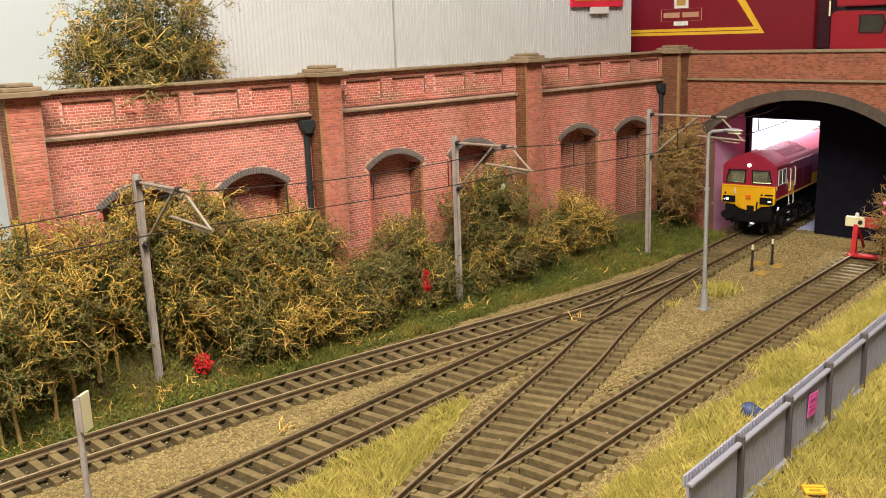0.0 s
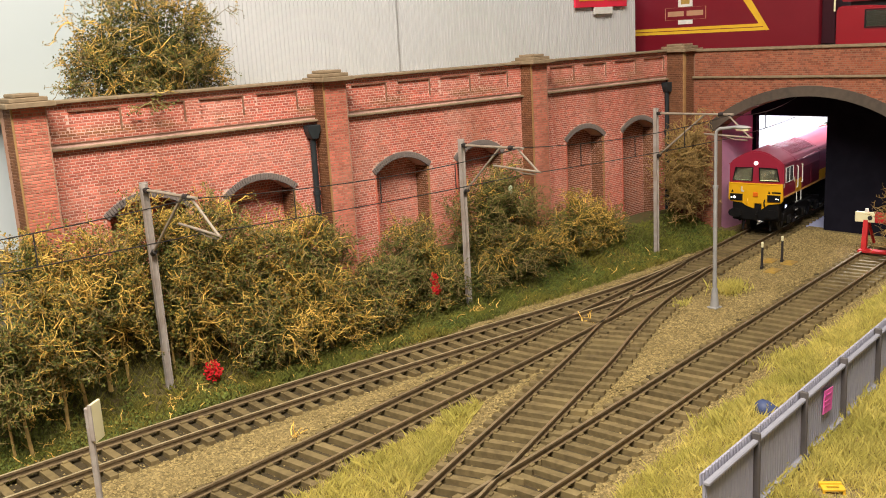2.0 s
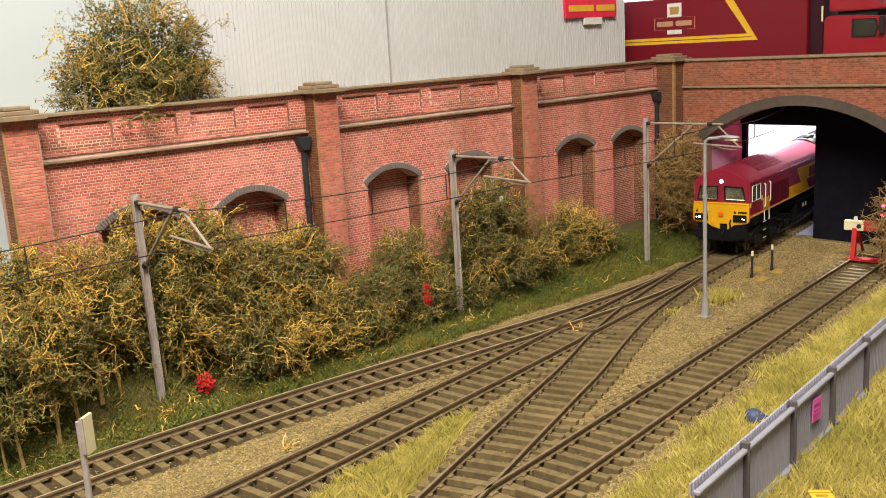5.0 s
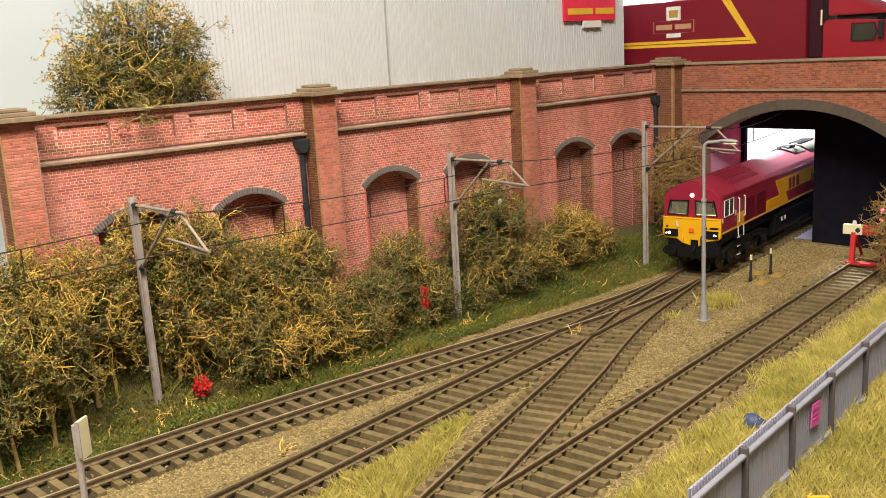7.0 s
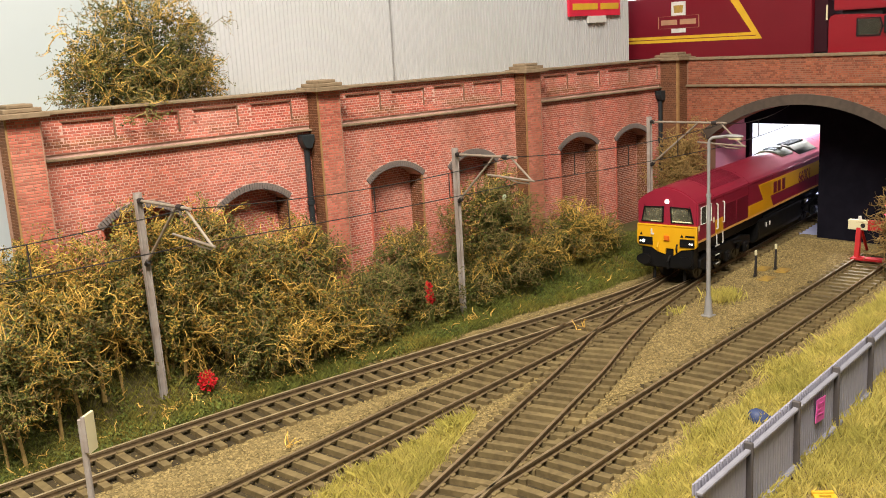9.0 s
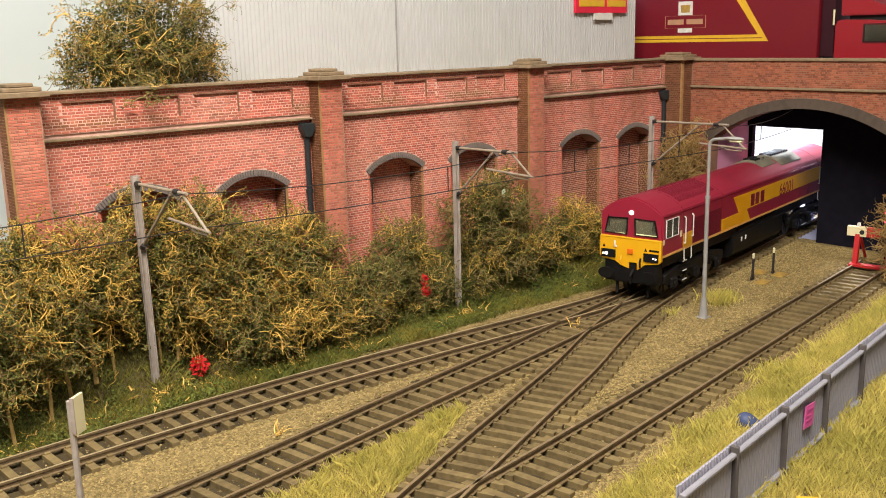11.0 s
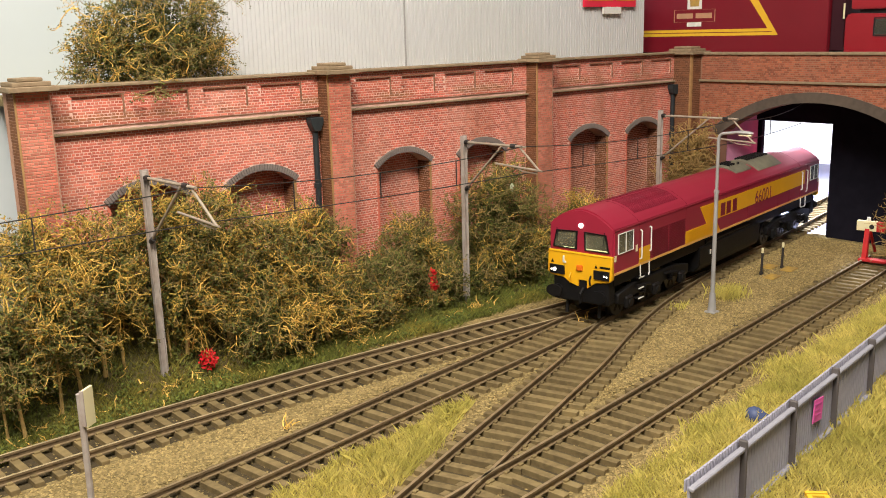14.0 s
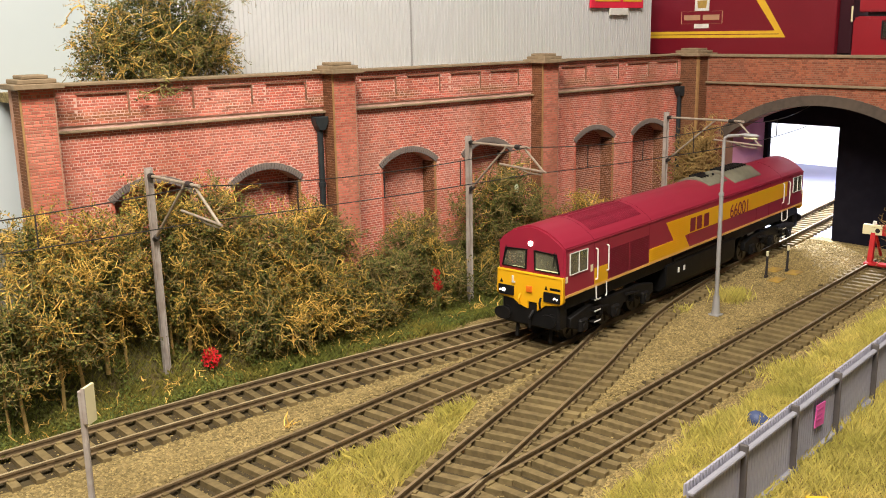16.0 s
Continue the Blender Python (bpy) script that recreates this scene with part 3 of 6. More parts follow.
    box(bm, BRIDGE_X + 10, 572, BR_Y + BR_HALF + 1, 352, -6, 97)
    tagged(part("wall_tunnel_lining", bm, M_PURPLE), "reddish tunnel side wall with the pink light in its colour", "wall", kind="structure")
    bm = bmesh.new()
    box(bm, 570, 574, 100, 287.5, -6, 98.5)
    box(bm, 570, 574, 287.5, 346, 68.4, 98.5)
    tagged(part("wall_black_board", bm, M_BLACK), "matt black board closing the tunnel", "board", kind="structure")
    bm = bmesh.new()
    box(bm, 572.2, 576, 337.2, 372, -6, 98.5)
    box(bm, 574.2, 577, 284, 287.5, -6, 98.5)
    tagged(part("wall_black_frame", bm, M_BLACK), "black frame of the opening to the yard", "board", kind="structure")


build_bridge()


def build_yard():
    bm = bmesh.new()
    box(bm, 577, 1000, 150, 700, -8, -4.2)
    tagged(part("floor_yard", bm, M_YARDFLOOR), "pale blue-grey board of the yard behind the bridge", "floor", kind="structure")
    bm = bmesh.new()
    box(bm, 880, 884, 100, 700, -8, 200)
    box(bm, 577, 884, 700, 704, -8, 200)
    # board added out of view to keep yard light off the locomotive's side
    side = bmesh.new()
    prism(side, [(577, 283.5), (879, 351), (879, 355), (577, 287.4)], -8, 98, "z")
    tagged(part("wall_yard_side", side, M_BLACK), "unseen matt black board added to block yard light", "board", kind="structure")
    tagged(part("wall_yard", bm, M_YARD), "white wall of the yard, glowing in place of daylight", "wall", kind="structure")


build_yard()


# ---- backdrop ----
def build_backdrop():
    bm = bmesh.new()
    box(bm, -160, 572, 446, 452, -60, 300)
    box(bm, 572, 900, 446, 452, 99, 300)
    tagged(part("backdrop", bm, M_BACK), "plain pale back board behind the layout", "backdrop", kind="structure")
    verts, faces = [], []
    x, n = 196.0, 0
    y0 = 410.0
    profile = []
    while x < 537:
        profile += [(x, y0), (x + 1.7, y0), (x + 1.85, y0 + 0.55), (x + 2.25, y0 + 0.55), (x + 2.4, y0)]
        x += 2.4
    for a in profile:
        verts += [(a[0], a[1], 104.0), (a[0], a[1], 330.0)]
    for i in range(len(profile) - 1):
        faces.append((2 * i, 2 * i + 2, 2 * i + 3, 2 * i + 1))
    n = len(verts)
    verts += [(196, y0 + 3, 104), (196, y0 + 3, 330), (537, y0 + 3, 104), (537, y0 + 3, 330)]
    e = len(profile) * 2
    faces += [(n + 2, n, n + 1, n + 3), (n, 0, 1, n + 1), (e - 2, n + 2, n + 3, e - 1), (1, e - 1, n + 3, n + 1)]
    wh = thing("warehouse", "white corrugated metal warehouse wall behind the retaining wall", "building")
    fast_mesh("wall", verts, faces, M_CLAD, wh)
    bm = bmesh.new()
    box(bm, 329.8, 330.5, y0 - 0.5, y0 + 0.6, 106, 330)
    part("joint_strip", bm, M_LAMPPOST, wh, "grey vertical joint")


build_backdrop()


def build_stone_block():
    M_ROCK = material("grey_stone_blocks", (0.24, 0.225, 0.18), 0.9, second=(0.17, 0.16, 0.12), third=(0.13, 0.13, 0.09), grain=200, blotch=60, bump=0.5)
    t = thing("stone_wall_end", "rough grey stone wall end behind the bushes", "wall")
    for r, z in enumerate(range(-4, 56, 8)):
        x = 60.0 - (r % 2) * 6
        while x < 107:
            bm = bmesh.new()
            box(bm, x, min(x + 11.6, 108), 374 + random.uniform(-0.4, 0.4), 384, z, z + 7.5, 0.5)
            part("stone", bm, M_ROCK, t)
            x += 12


build_stone_block()


# ---- tracks ----
def build_track(line, s0, s1, label, head=M_RAILTOP, rails=(True, True), ends=((0, 0), (0, 0)), sleeper_from=0.0, sleeper_to=0.0):
    """Rails swept along a line with sleepers; ends: how much of each rail is left off at its start and end."""
    t = thing("railway_track", label, "railway track", "model railway tracks")
    bm = bmesh.new()
    box(bm, -1.45, 1.45, -15.0, 15.0, -5.6, -2.45, 0.12)
    for y in (-8.6, 8.6):
        for o in (-1.15, 1.15):
            box(bm, -1.0, 1.0, y + o - 0.65, y + o + 0.65, -2.6, -1.75, 0.15)
    me = mesh_of("sleeper", bm, M_SLEEPER)
    s = s0 + sleeper_from
    while s < s1 - sleeper_to:
        p, w = line.at(s), line.way(s)
        a = math.atan2(w[1], w[0]) + random.uniform(-0.012, 0.012)
        piece("sleeper", me, t, Matrix.Translation((p[0], p[1], random.uniform(-0.12, 0.06))) @ Matrix.Rotation(a, 4, "Z"))
        s += 7.05 + random.uniform(-0.15, 0.15)
    shape = [(-0.5, 0.0), (0.5, 0.0), (0.5, -0.75), (0.18, -0.95), (0.18, -2.0), (0.75, -2.25), (0.75, -2.5), (-0.75, -2.5), (-0.75, -2.25), (-0.18, -2.0), (-0.18, -0.95), (-0.5, -0.75)]
    for k, side in enumerate((-1, 1)):
        if not rails[k]:
            continue
        verts, faces, mats = [], [], []
        a, b = s0 + ends[k][0], s1 - ends[k][1]
        count = max(2, int((b - a) / 5))
        for i in range(count + 1):
            s = a + (b - a) * i / count
            p, w = line.at(s), line.way(s)
            nx, ny = -w[1], w[0]
            for u, z in shape:
                d = side * (8.25 + 0.5) + u
                verts.append((p[0] + nx * d, p[1] + ny * d, z))
        m = len(shape)
        for i in range(count):
            for j in range(m):
                q = (j + 1) % m
                faces.append((i * m + j, i * m + q, (i + 1) * m + q, (i + 1) * m + j))
                mats.append(1 if j == 0 else 0)
        faces += [tuple(range(m))[::-1], tuple(range(count * m, count * m + m))]
        mats += [0, 0]
        fast_mesh("rail", verts, faces, [M_RAIL, head], t, mat_index=mats)
    return t


build_track(MAIN, 0, MAIN.length, "weathered main line track running out of the tunnel")
build_track(BACK_TRACK, 0, BACK_TRACK.length, "weathered track beside the grassy bank", M_RAILSHEEN, ends=((0, 6), (0, 6)), sleeper_to=45)
build_track(CROSSOVER, 0, CROSSOVER.length, "weathered crossover track between two lines", ends=((0, 4), (0, 4)), sleeper_from=40, sleeper_to=25)
build_track(FRONT_TRACK, 0, FRONT_TRACK.length, "weathered siding track ending at a buffer stop")


# ---- locomotive ----
M_MAROON = material("maroon_paint", (0.30, 0.016, 0.040), 0.42, second=(0.27, 0.013, 0.035), grain=80, bump=0.015, spec=0.5, third=(0.25, 0.02, 0.035), blotch=25, amount=0.25)
M_MAROON_DARK = material("dark_maroon_grille", (0.20, 0.012, 0.030), 0.5, second=(0.16, 0.01, 0.024), grain=120, bump=0.05)
M_LOCO_YELLOW = material("locomotive_yellow", (0.80, 0.42, 0.010), 0.5, second=(0.76, 0.39, 0.010), grain=90, bump=0.015, spec=0.3)
M_LINE = material("orange_gold_line", (0.78, 0.42, 0.12), 0.45, grain=90, bump=0.0)
M_CHASSIS = material("black_chassis", (0.006, 0.006, 0.0065), 0.55, second=(0.011, 0.010, 0.0095), grain=200, spec=0.18, third=(0.016, 0.013, 0.011), blotch=60, bump=0.15)
M_WHEEL = material("worn_wheel_tread", (0.10, 0.095, 0.09), 0.4, 0.8, grain=200, bump=0.03)
M_EXHAUST = material("olive_grey_roof_panel", (0.20, 0.185, 0.13), 0.7, second=(0.15, 0.14, 0.10), grain=150, bump=0.1)
M_GLOW = material("lit_lamp_lens", (0.9, 0.9, 0.85), 0.3, emit=(1.0, 0.93, 0.82), power=2.6, bump=0.0)
M_ORANGE = material("orange_socket", (0.80, 0.17, 0.01), 0.5, grain=100, bump=0.0)
M_CAB = material("dark_cab_interior", (0.075, 0.064, 0.045), 0.8, second=(0.13, 0.11, 0.075), grain=70, bump=0.0)
M_LETTER = material("maroon_lettering", (0.20, 0.012, 0.03), 0.5, grain=90, bump=0.0)
M_GLASS = bpy.data.materials.new("window_glass")
M_GLASS.use_nodes = True
_b = M_GLASS.node_tree.nodes["Principled BSDF"]
_b.inputs["Base Color"].default_value = (0.85, 0.9, 0.82, 1)
_b.inputs["Roughness"].default_value, _b.inputs["Transmission Weight"].default_value, _b.inputs["IOR"].default_value = 0.04, 1.0, 1.45

LOCO = thing("diesel_locomotive", "glossy maroon and yellow model diesel locomotive with lit lamps", "locomotive")
LENGTH, HALF = 268.0, 16.8
ROOF = [(16.8, 43.2), (15.9, 44.6), (13.4, 46.6), (8.4, 49.7), (3.6, 51.3), (0, 51.8)]
PROFILE = [(-16.8, 23.2), (16.8, 23.2)] + ROOF + [(-y, z) for y, z in ROOF[-2::-1]]


def ring_frame(bm, pts, width, a, b, place):
    """A closed frame of the given width inside an outline; place(u, v, d) sets it in space."""
    c = Vector((sum(p[0] for p in pts) / len(pts), sum(p[1] for p in pts) / len(pts)))
    inner = [tuple(Vector(p) + (c - Vector(p)).normalized() * width * 1.4) for p in pts]
    n = len(pts)
    vs = [[bm.verts.new(place(u, v, d)) for u, v in row] for row, d in ((pts, a), (pts, b), (inner, b), (inner, a))]
    for k in range(4):
        for i in range(n):
            j = (i + 1) % n
            bm.faces.new((vs[k][i], vs[k][j], vs[(k + 1) % 4][j], vs[(k + 1) % 4][i]))
    bmesh.ops.recalc_face_normals(bm, faces=bm.faces)


def plate(bm, pts, a, b, place):
    lo = [bm.verts.new(place(u, v, a)) for u, v in pts]
    hi = [bm.verts.new(place(u, v, b)) for u, v in pts]
    bm.faces.new(lo)
    bm.faces.new(hi)
    for i in range(len(pts)):
        j = (i + 1) % len(pts)
        bm.faces.new((lo[i], lo[j], hi[j], hi[i]))
    bmesh.ops.recalc_face_normals(bm, faces=bm.faces)


def letters(text, size, extrude):
    cu = bpy.data.curves.new("letters", "FONT")
    cu.body, cu.size, cu.extrude = text, size * MM, extrude * MM
    ob = new("letters", cu)
    me = bpy.data.meshes.new_from_object(ob.evaluated_get(bpy.context.evaluated_depsgraph_get()))
    bpy.data.objects.remove(ob)
    return me


def build_loco():
    bm = bmesh.new()
    prism(bm, PROFILE, 1.2, LENGTH - 1.2, "x")
    bmesh.ops.bevel(bm, geom=[e for e in bm.edges if all(abs(abs(v.co.x - LENGTH / 2) - (LENGTH / 2 - 1.2)) < 0.01 for v in e.verts)], offset=0.8, segments=2, affect="EDGES")
    body = part("body", bm, M_MAROON, LOCO, "maroon body shell", angle=25)
    for end in (0, 1):
        fx = (lambda u, v, d: (1.2 - d, u, v)) if end == 0 else (lambda u, v, d: (LENGTH - 1.2 + d, -u, v))
        tag = "cab_front"
        bm = bmesh.new()
        plate(bm, [(16.6, 31.8), (16.9, 21.5), (15.4, 20.0), (8.2, 19.4), (5.4, 17.5), (0.5, 16.1), (0.5, 19.4), (-3.9, 19.4), (-3.9, 15.7), (-8.2, 18.8), (-15.4, 20.0), (-16.9, 21.5), (-16.6, 31.8)], -0.6, 1.3, fx)
        bmesh.ops.bevel(bm, geom=[e for e in bm.edges], offset=0.22, segments=1, affect="EDGES")
        front = part(tag, bm, M_LOCO_YELLOW, LOCO, "yellow warning panel with stepped lower edge")
        bm = bmesh.new()
        box(bm, *sorted((fx(0, 0, 1.2)[0], fx(0, 0, 1.55)[0])), -16.2, 16.2, 31.1, 31.7, 0.1)
        part("top_lip", bm, M_LOCO_YELLOW, front)
        for s in (1, -1):
            win = [(s * 1.7, 41.6), (s * 12.9, 41.2), (s * 14.6, 33.1), (s * 2.1, 33.0)]
            bm = bmesh.new()
            plate(bm, win, 0.02, 0.12, fx)
            pane = part("windscreen", bm, M_CAB, LOCO, "dark windscreen")
            bm = bmesh.new()
            plate(bm, [(s * 2.2, 33.9), (s * 13.9, 34.0), (s * 14.2, 33.3), (s * 2.3, 33.2)] if s < 0 else [(s * 3.2, 33.6), (s * 9.0, 33.7), (s * 9.0, 33.3), (s * 3.2, 33.2)], 0.12, 0.2, fx)
            part("cab_desk", bm, M_CREAM, pane, "pale cab desk seen through the glass")
            bm = bmesh.new()
            plate(bm, win, 0.3, 0.45, fx)
            g = part("glass", bm, M_GLASS, pane)
            g.visible_shadow = False
            bm = bmesh.new()
            ring_frame(bm, win, 0.55, 0.0, 0.6, fx)
            part("window_frame", bm, M_CHASSIS, pane, "dark rubber window frame")
            bm = bmesh.new()
            pipe(bm, [fx(s * 12.4, 42.2, 0.7), fx(s * 11.6, 36.2, 0.8)], 0.16, 5)
            part("wiper", bm, M_CHASSIS, pane)
            y = s * 11.6
            bm = bmesh.new()
            plate(bm, [(y - 3.9, 25.0), (y + 3.9, 25.0), (y + 3.9, 20.9), (y - 3.9, 20.9)], 1.2, 2.0, fx)
            lamp = part("headlight_box", bm, M_CHASSIS, front, "black headlight housing")
            lit = (s > 0) == (end == 0)
            bm = bmesh.new()
            rod(bm, fx(y + (1.0 if lit else -1.6) * 1.0, 22.9, 1.9), fx(y + (1.0 if lit else -1.6), 22.9, 2.4), 0.8 if lit else 0.4, seg=14)
            part("headlight", bm, M_GLOW if end == 0 else M_WHITE, front, "small glowing headlight" if end == 0 else "")
            bm = bmesh.new()
            rod(bm, fx(y + 2.8 * s, 22.7, 1.9), fx(y + 2.8 * s, 22.7, 2.3), 0.4, seg=10)
            part("marker_light", bm, M_GLOW if end == 0 else M_RED, front)
            bm = bmesh.new()
            rod(bm, fx(s * 11.4, 13.5, -4), fx(s * 11.4, 13.5, 4.0), 1.5, seg=12)
            rod(bm, fx(s * 11.4, 13.5, -4), fx(s * 11.4, 13.5, 1.0), 2.3, seg=12)
            buf = part("buffer", bm, M_CHASSIS, LOCO, "black oval buffer")
            bm = bmesh.new()
            pts = [(s * 11.4 + 4.1 * math.cos(a), 13.5 + 2.8 * math.sin(a)) for a in np.linspace(0, 2 * math.pi, 20, endpoint=False)]
            plate(bm, pts, 4.0, 4.8, fx)
            part("buffer_head", bm, M_CHASSIS, buf)
        bm = bmesh.new()
        rod(bm, fx(0, 44.2, -0.5), fx(0, 44.2, 0.55), 1.15, seg=16)
        part("top_light", bm, M_GLOW if end == 0 else M_WHITE, LOCO, "round glowing top light" if end == 0 else "round top light")
        bm = bmesh.new()
        box(bm, *sorted((fx(0, 0, 1.2)[0], fx(0, 0, 2.2)[0])), -1.8, 1.2, 23.6, 26.4, 0.3)
        part("socket", bm, M_ORANGE, front, "orange jumper socket")
        bm = bmesh.new()
        s2 = 1 if end == 0 else -1
        x0, x1 = sorted((fx(0, 0, 1.25)[0], fx(0, 0, 1.9)[0]))
        box(bm, x0, x1, s2 * 8.2 - 0.3, s2 * 8.2 + 0.3, 26.6, 29.6)
        box(bm, x0, x1, s2 * 7.6 - 0.6, s2 * 7.6 + 0.6, 26.4, 27.2)
        part("lamp_bracket", bm, M_WHITE, front, "white lamp bracket")
        for yy in (14.3, -8.6):
            bm = bmesh.new()
            plate(bm, [(yy - 0.8, 25.8), (yy + 0.8, 25.8), (yy, 27.6)], 1.25, 1.4, fx)
            part("warning_mark", bm, M_CHASSIS, front, "small black triangle mark")
        bm = bmesh.new()
        plate(bm, [(-10.5, 26.0), (-15.6, 26.0), (-15.6, 27.0), (-10.5, 27.0)], 1.25, 1.38, fx)
        part("number_bar", bm, M_CHASSIS, front, "small black mark bar")
        for yy, zz in ((4.6, 20.2), (-6.0, 20.0)):
            bm = bmesh.new()
            pipe(bm, [fx(yy, zz + 2, 1.3), fx(yy, zz, 2.4), fx(yy, zz - 2.5, 1.8)], 0.45, 7)
            part("brake_hose", bm, M_LOCO_YELLOW if yy > 0 else M_CHASSIS, front)
        bm = bmesh.new()
        x0, x1 = sorted((fx(0, 0, -6)[0], fx(0, 0, 0.6)[0]))
        box(bm, x0, x1, -14.5, 14.5, 8.5, 20.2, 0.8)
        part("buffer_beam", bm, M_CHASSIS, LOCO, "black buffer beam")
        for yy in (-8.5, 8.5):
            bm = bmesh.new()
            pipe(bm, [fx(yy, 9.0, -3), fx(yy, 2.0, -2)], 0.8, 6)
            part("guard_iron", bm, M_CHASSIS, LOCO)
        bm = bmesh.new()
        pipe(bm, [fx(-1.7, 15.5, 0.5), fx(-1.7, 13.0, 3.5), fx(-1.7, 9.0, 3.0)], 0.7, 8)
        part("coupling", bm, M_CHASSIS, LOCO)
    # sides
    for s in (-1, 1):
        sd = lambda u, v, d, s=s: (u, s * (HALF + d), v)  # noqa: E731
        bm = bmesh.new()
        plate(bm, [(1.6, 23.1), (LENGTH - 1.6, 23.1), (LENGTH - 1.6, 24.2), (1.6, 24.2)], -0.2, 0.22, sd)
        part("side_line", bm, M_LINE, LOCO, "orange-gold line along the sill")
        bm = bmesh.new()
        plate(bm, [(1.6, 43.0), (LENGTH - 1.6, 43.0), (LENGTH - 1.6, 43.5), (1.6, 43.5)], -0.2, 0.25, sd)
        part("gutter", bm, M_MAROON, LOCO, "raised roof gutter")
        flash = [(72.2, 24.2), (72.2, 30.6), (96.4, 30.6), (88.2, 40.4), (240.5, 40.4), (240.5, 31.6), (108.2, 31.0), (113.8, 24.2)]
        bm = bmesh.new()
        plate(bm, flash, -0.1, 0.13, sd)
        yellow = part("yellow_flash", bm, M_LOCO_YELLOW, LOCO, "broad yellow band with a zigzag front")
        bm = bmesh.new()
        for z in np.arange(25.2, 30.4, 0.95):
            plate(bm, [(74, z), (100 + (z - 25), z), (100 + (z - 25), z + 0.32), (74, z + 0.32)], 0.1, 0.3, sd)
        for z in np.arange(31.4, 40, 0.95):
            a = 97.0 - (z - 30.6) * 0.83
            plate(bm, [(a, z), (109, z), (109, z + 0.32), (a, z + 0.32)], 0.1, 0.3, sd)
        part("louvre", bm, M_LOCO_YELLOW, yellow)
        # brand mark as three plain bars
        for a in (113.6, 120.8, 129.0):
            bm = bmesh.new()
            plate(bm, [(a, 31.7), (a + 5.6, 31.7), (a + 5.6, 38.5), (a, 38.5)], 0.1, 0.2, sd)
            part("mark_block", bm, M_LETTER, yellow, "plain maroon mark block")
        me = letters("66001", 10.2, 0.06)
        me.materials.append(M_LETTER)
        num = new("running_number", me)
        num.parent = yellow
        num.matrix_local = Matrix.Translation(Vector((160.0 if s < 0 else 187.5, s * (HALF + 0.2), 31.2)) * MM) @ Matrix.Rotation(radians(90), 4, "X") if s < 0 else \
            Matrix.Translation(Vector((187.5, HALF + 0.2, 31.2)) * MM) @ Matrix.Rotation(radians(180), 4, "Z") @ Matrix.Rotation(radians(90), 4, "X")
        tagged(num, "maroon running number")
        for cab in (0, 1):
            cx = (lambda u: u) if cab == 0 else (lambda u: LENGTH - u)
            win = [(cx(4.6), 41.4), (cx(18.4), 41.4), (cx(18.4), 32.2), (cx(4.6), 32.2)]
            bm = bmesh.new()
            plate(bm, win, 0.02, 0.1, sd)
            w = part("cab_window", bm, M_CAB, LOCO, "dark cab side window")
            bm = bmesh.new()
            plate(bm, win, 0.2, 0.3, sd)
            g = part("glass", bm, M_GLASS, w)
            g.visible_shadow = False
            bm = bmesh.new()
            ring_frame(bm, win, 0.3, 0.0, 0.45, sd)
            plate(bm, [(cx(11.3), 32.4), (cx(11.7), 32.4), (cx(11.7), 41.2), (cx(11.3), 41.2)], 0.1, 0.45, sd)
            part("window_frame", bm, M_WHITE, w, "white cab window frame")
            bm = bmesh.new()
            plate(bm, [(cx(24.2), 24.2), (cx(35.0), 24.2), (cx(35.0), 31.4), (cx(24.2), 31.4)], -0.1, 0.14, sd)
            if cab == 0:
                part("door_lower", bm, M_LOCO_YELLOW, LOCO, "yellow lower half of the cab door")
            else:
                part("door_lower", bm, M_MAROON, LOCO)
            bm = bmesh.new()
            for u in (23.9, 35.3):
                plate(bm, [(cx(u) - 0.12, 24.3), (cx(u) + 0.12, 24.3), (cx(u) + 0.12, 42.8), (cx(u) - 0.12, 42.8)], -0.1, 0.1, sd)
            part("door_joint", bm, M_MAROON_DARK, LOCO)
            for u in (25.2, 34.2):
                bm = bmesh.new()
                z1 = 26.4 if u < 30 else 28.5
                pipe(bm, [sd(cx(u), 40.0, 0.1), sd(cx(u), 39.6, 1.0), sd(cx(u), z1 + 0.4, 1.0), sd(cx(u), z1, 0.1)], 0.32, 6)
                part("handrail", bm, M_WHITE, LOCO, "white handrail")
            bm = bmesh.new()
            plate(bm, [(cx(21.0), 30.5), (cx(22.8), 30.5), (cx(22.8), 33.5), (cx(21.0), 33.5)], 0.0, 0.15, sd)
            part("data_panel", bm, M_CREAM, LOCO, "small pale panel")
            bm = bmesh.new()
            plate(bm, [(cx(1.8), 29.4), (cx(3.4), 29.4), (cx(3.4), 32.0), (cx(1.8), 32.0)], 0.0, 0.15, sd)
            part("data_panel", bm, M_CREAM, LOCO, "small pale panel")
            # steps below the door
            for u in (25.4, 34.0):
                bm = bmesh.new()
                pipe(bm, [sd(cx(u), 23.5, 0.2), sd(cx(u), 18.0, 0.4), sd(cx(u) + (1.2 if u < 30 else -1.2) * (1 if cab == 0 else -1), 17.4, 0.6)], 0.3, 6)
                part("step_rail", bm, M_WHITE, LOCO, "white step rail")
            for k, z in enumerate((17.2, 12.2, 7.4)):
                bm = bmesh.new()
                box(bm, min(cx(24.6), cx(30.5)), max(cx(24.6), cx(30.5)), *sorted((s * 13.5, s * 16.6)), z - 0.5, z, 0.1)
                step = part("step", bm, M_CHASSIS, LOCO)
                bm = bmesh.new()
                box(bm, min(cx(25), cx(30)), max(cx(25), cx(30)), *sorted((s * 16.6, s * 16.85)), z - 0.45, z + 0.1)
                part("step_edge", bm, M_WHITE, step, "white step edge")
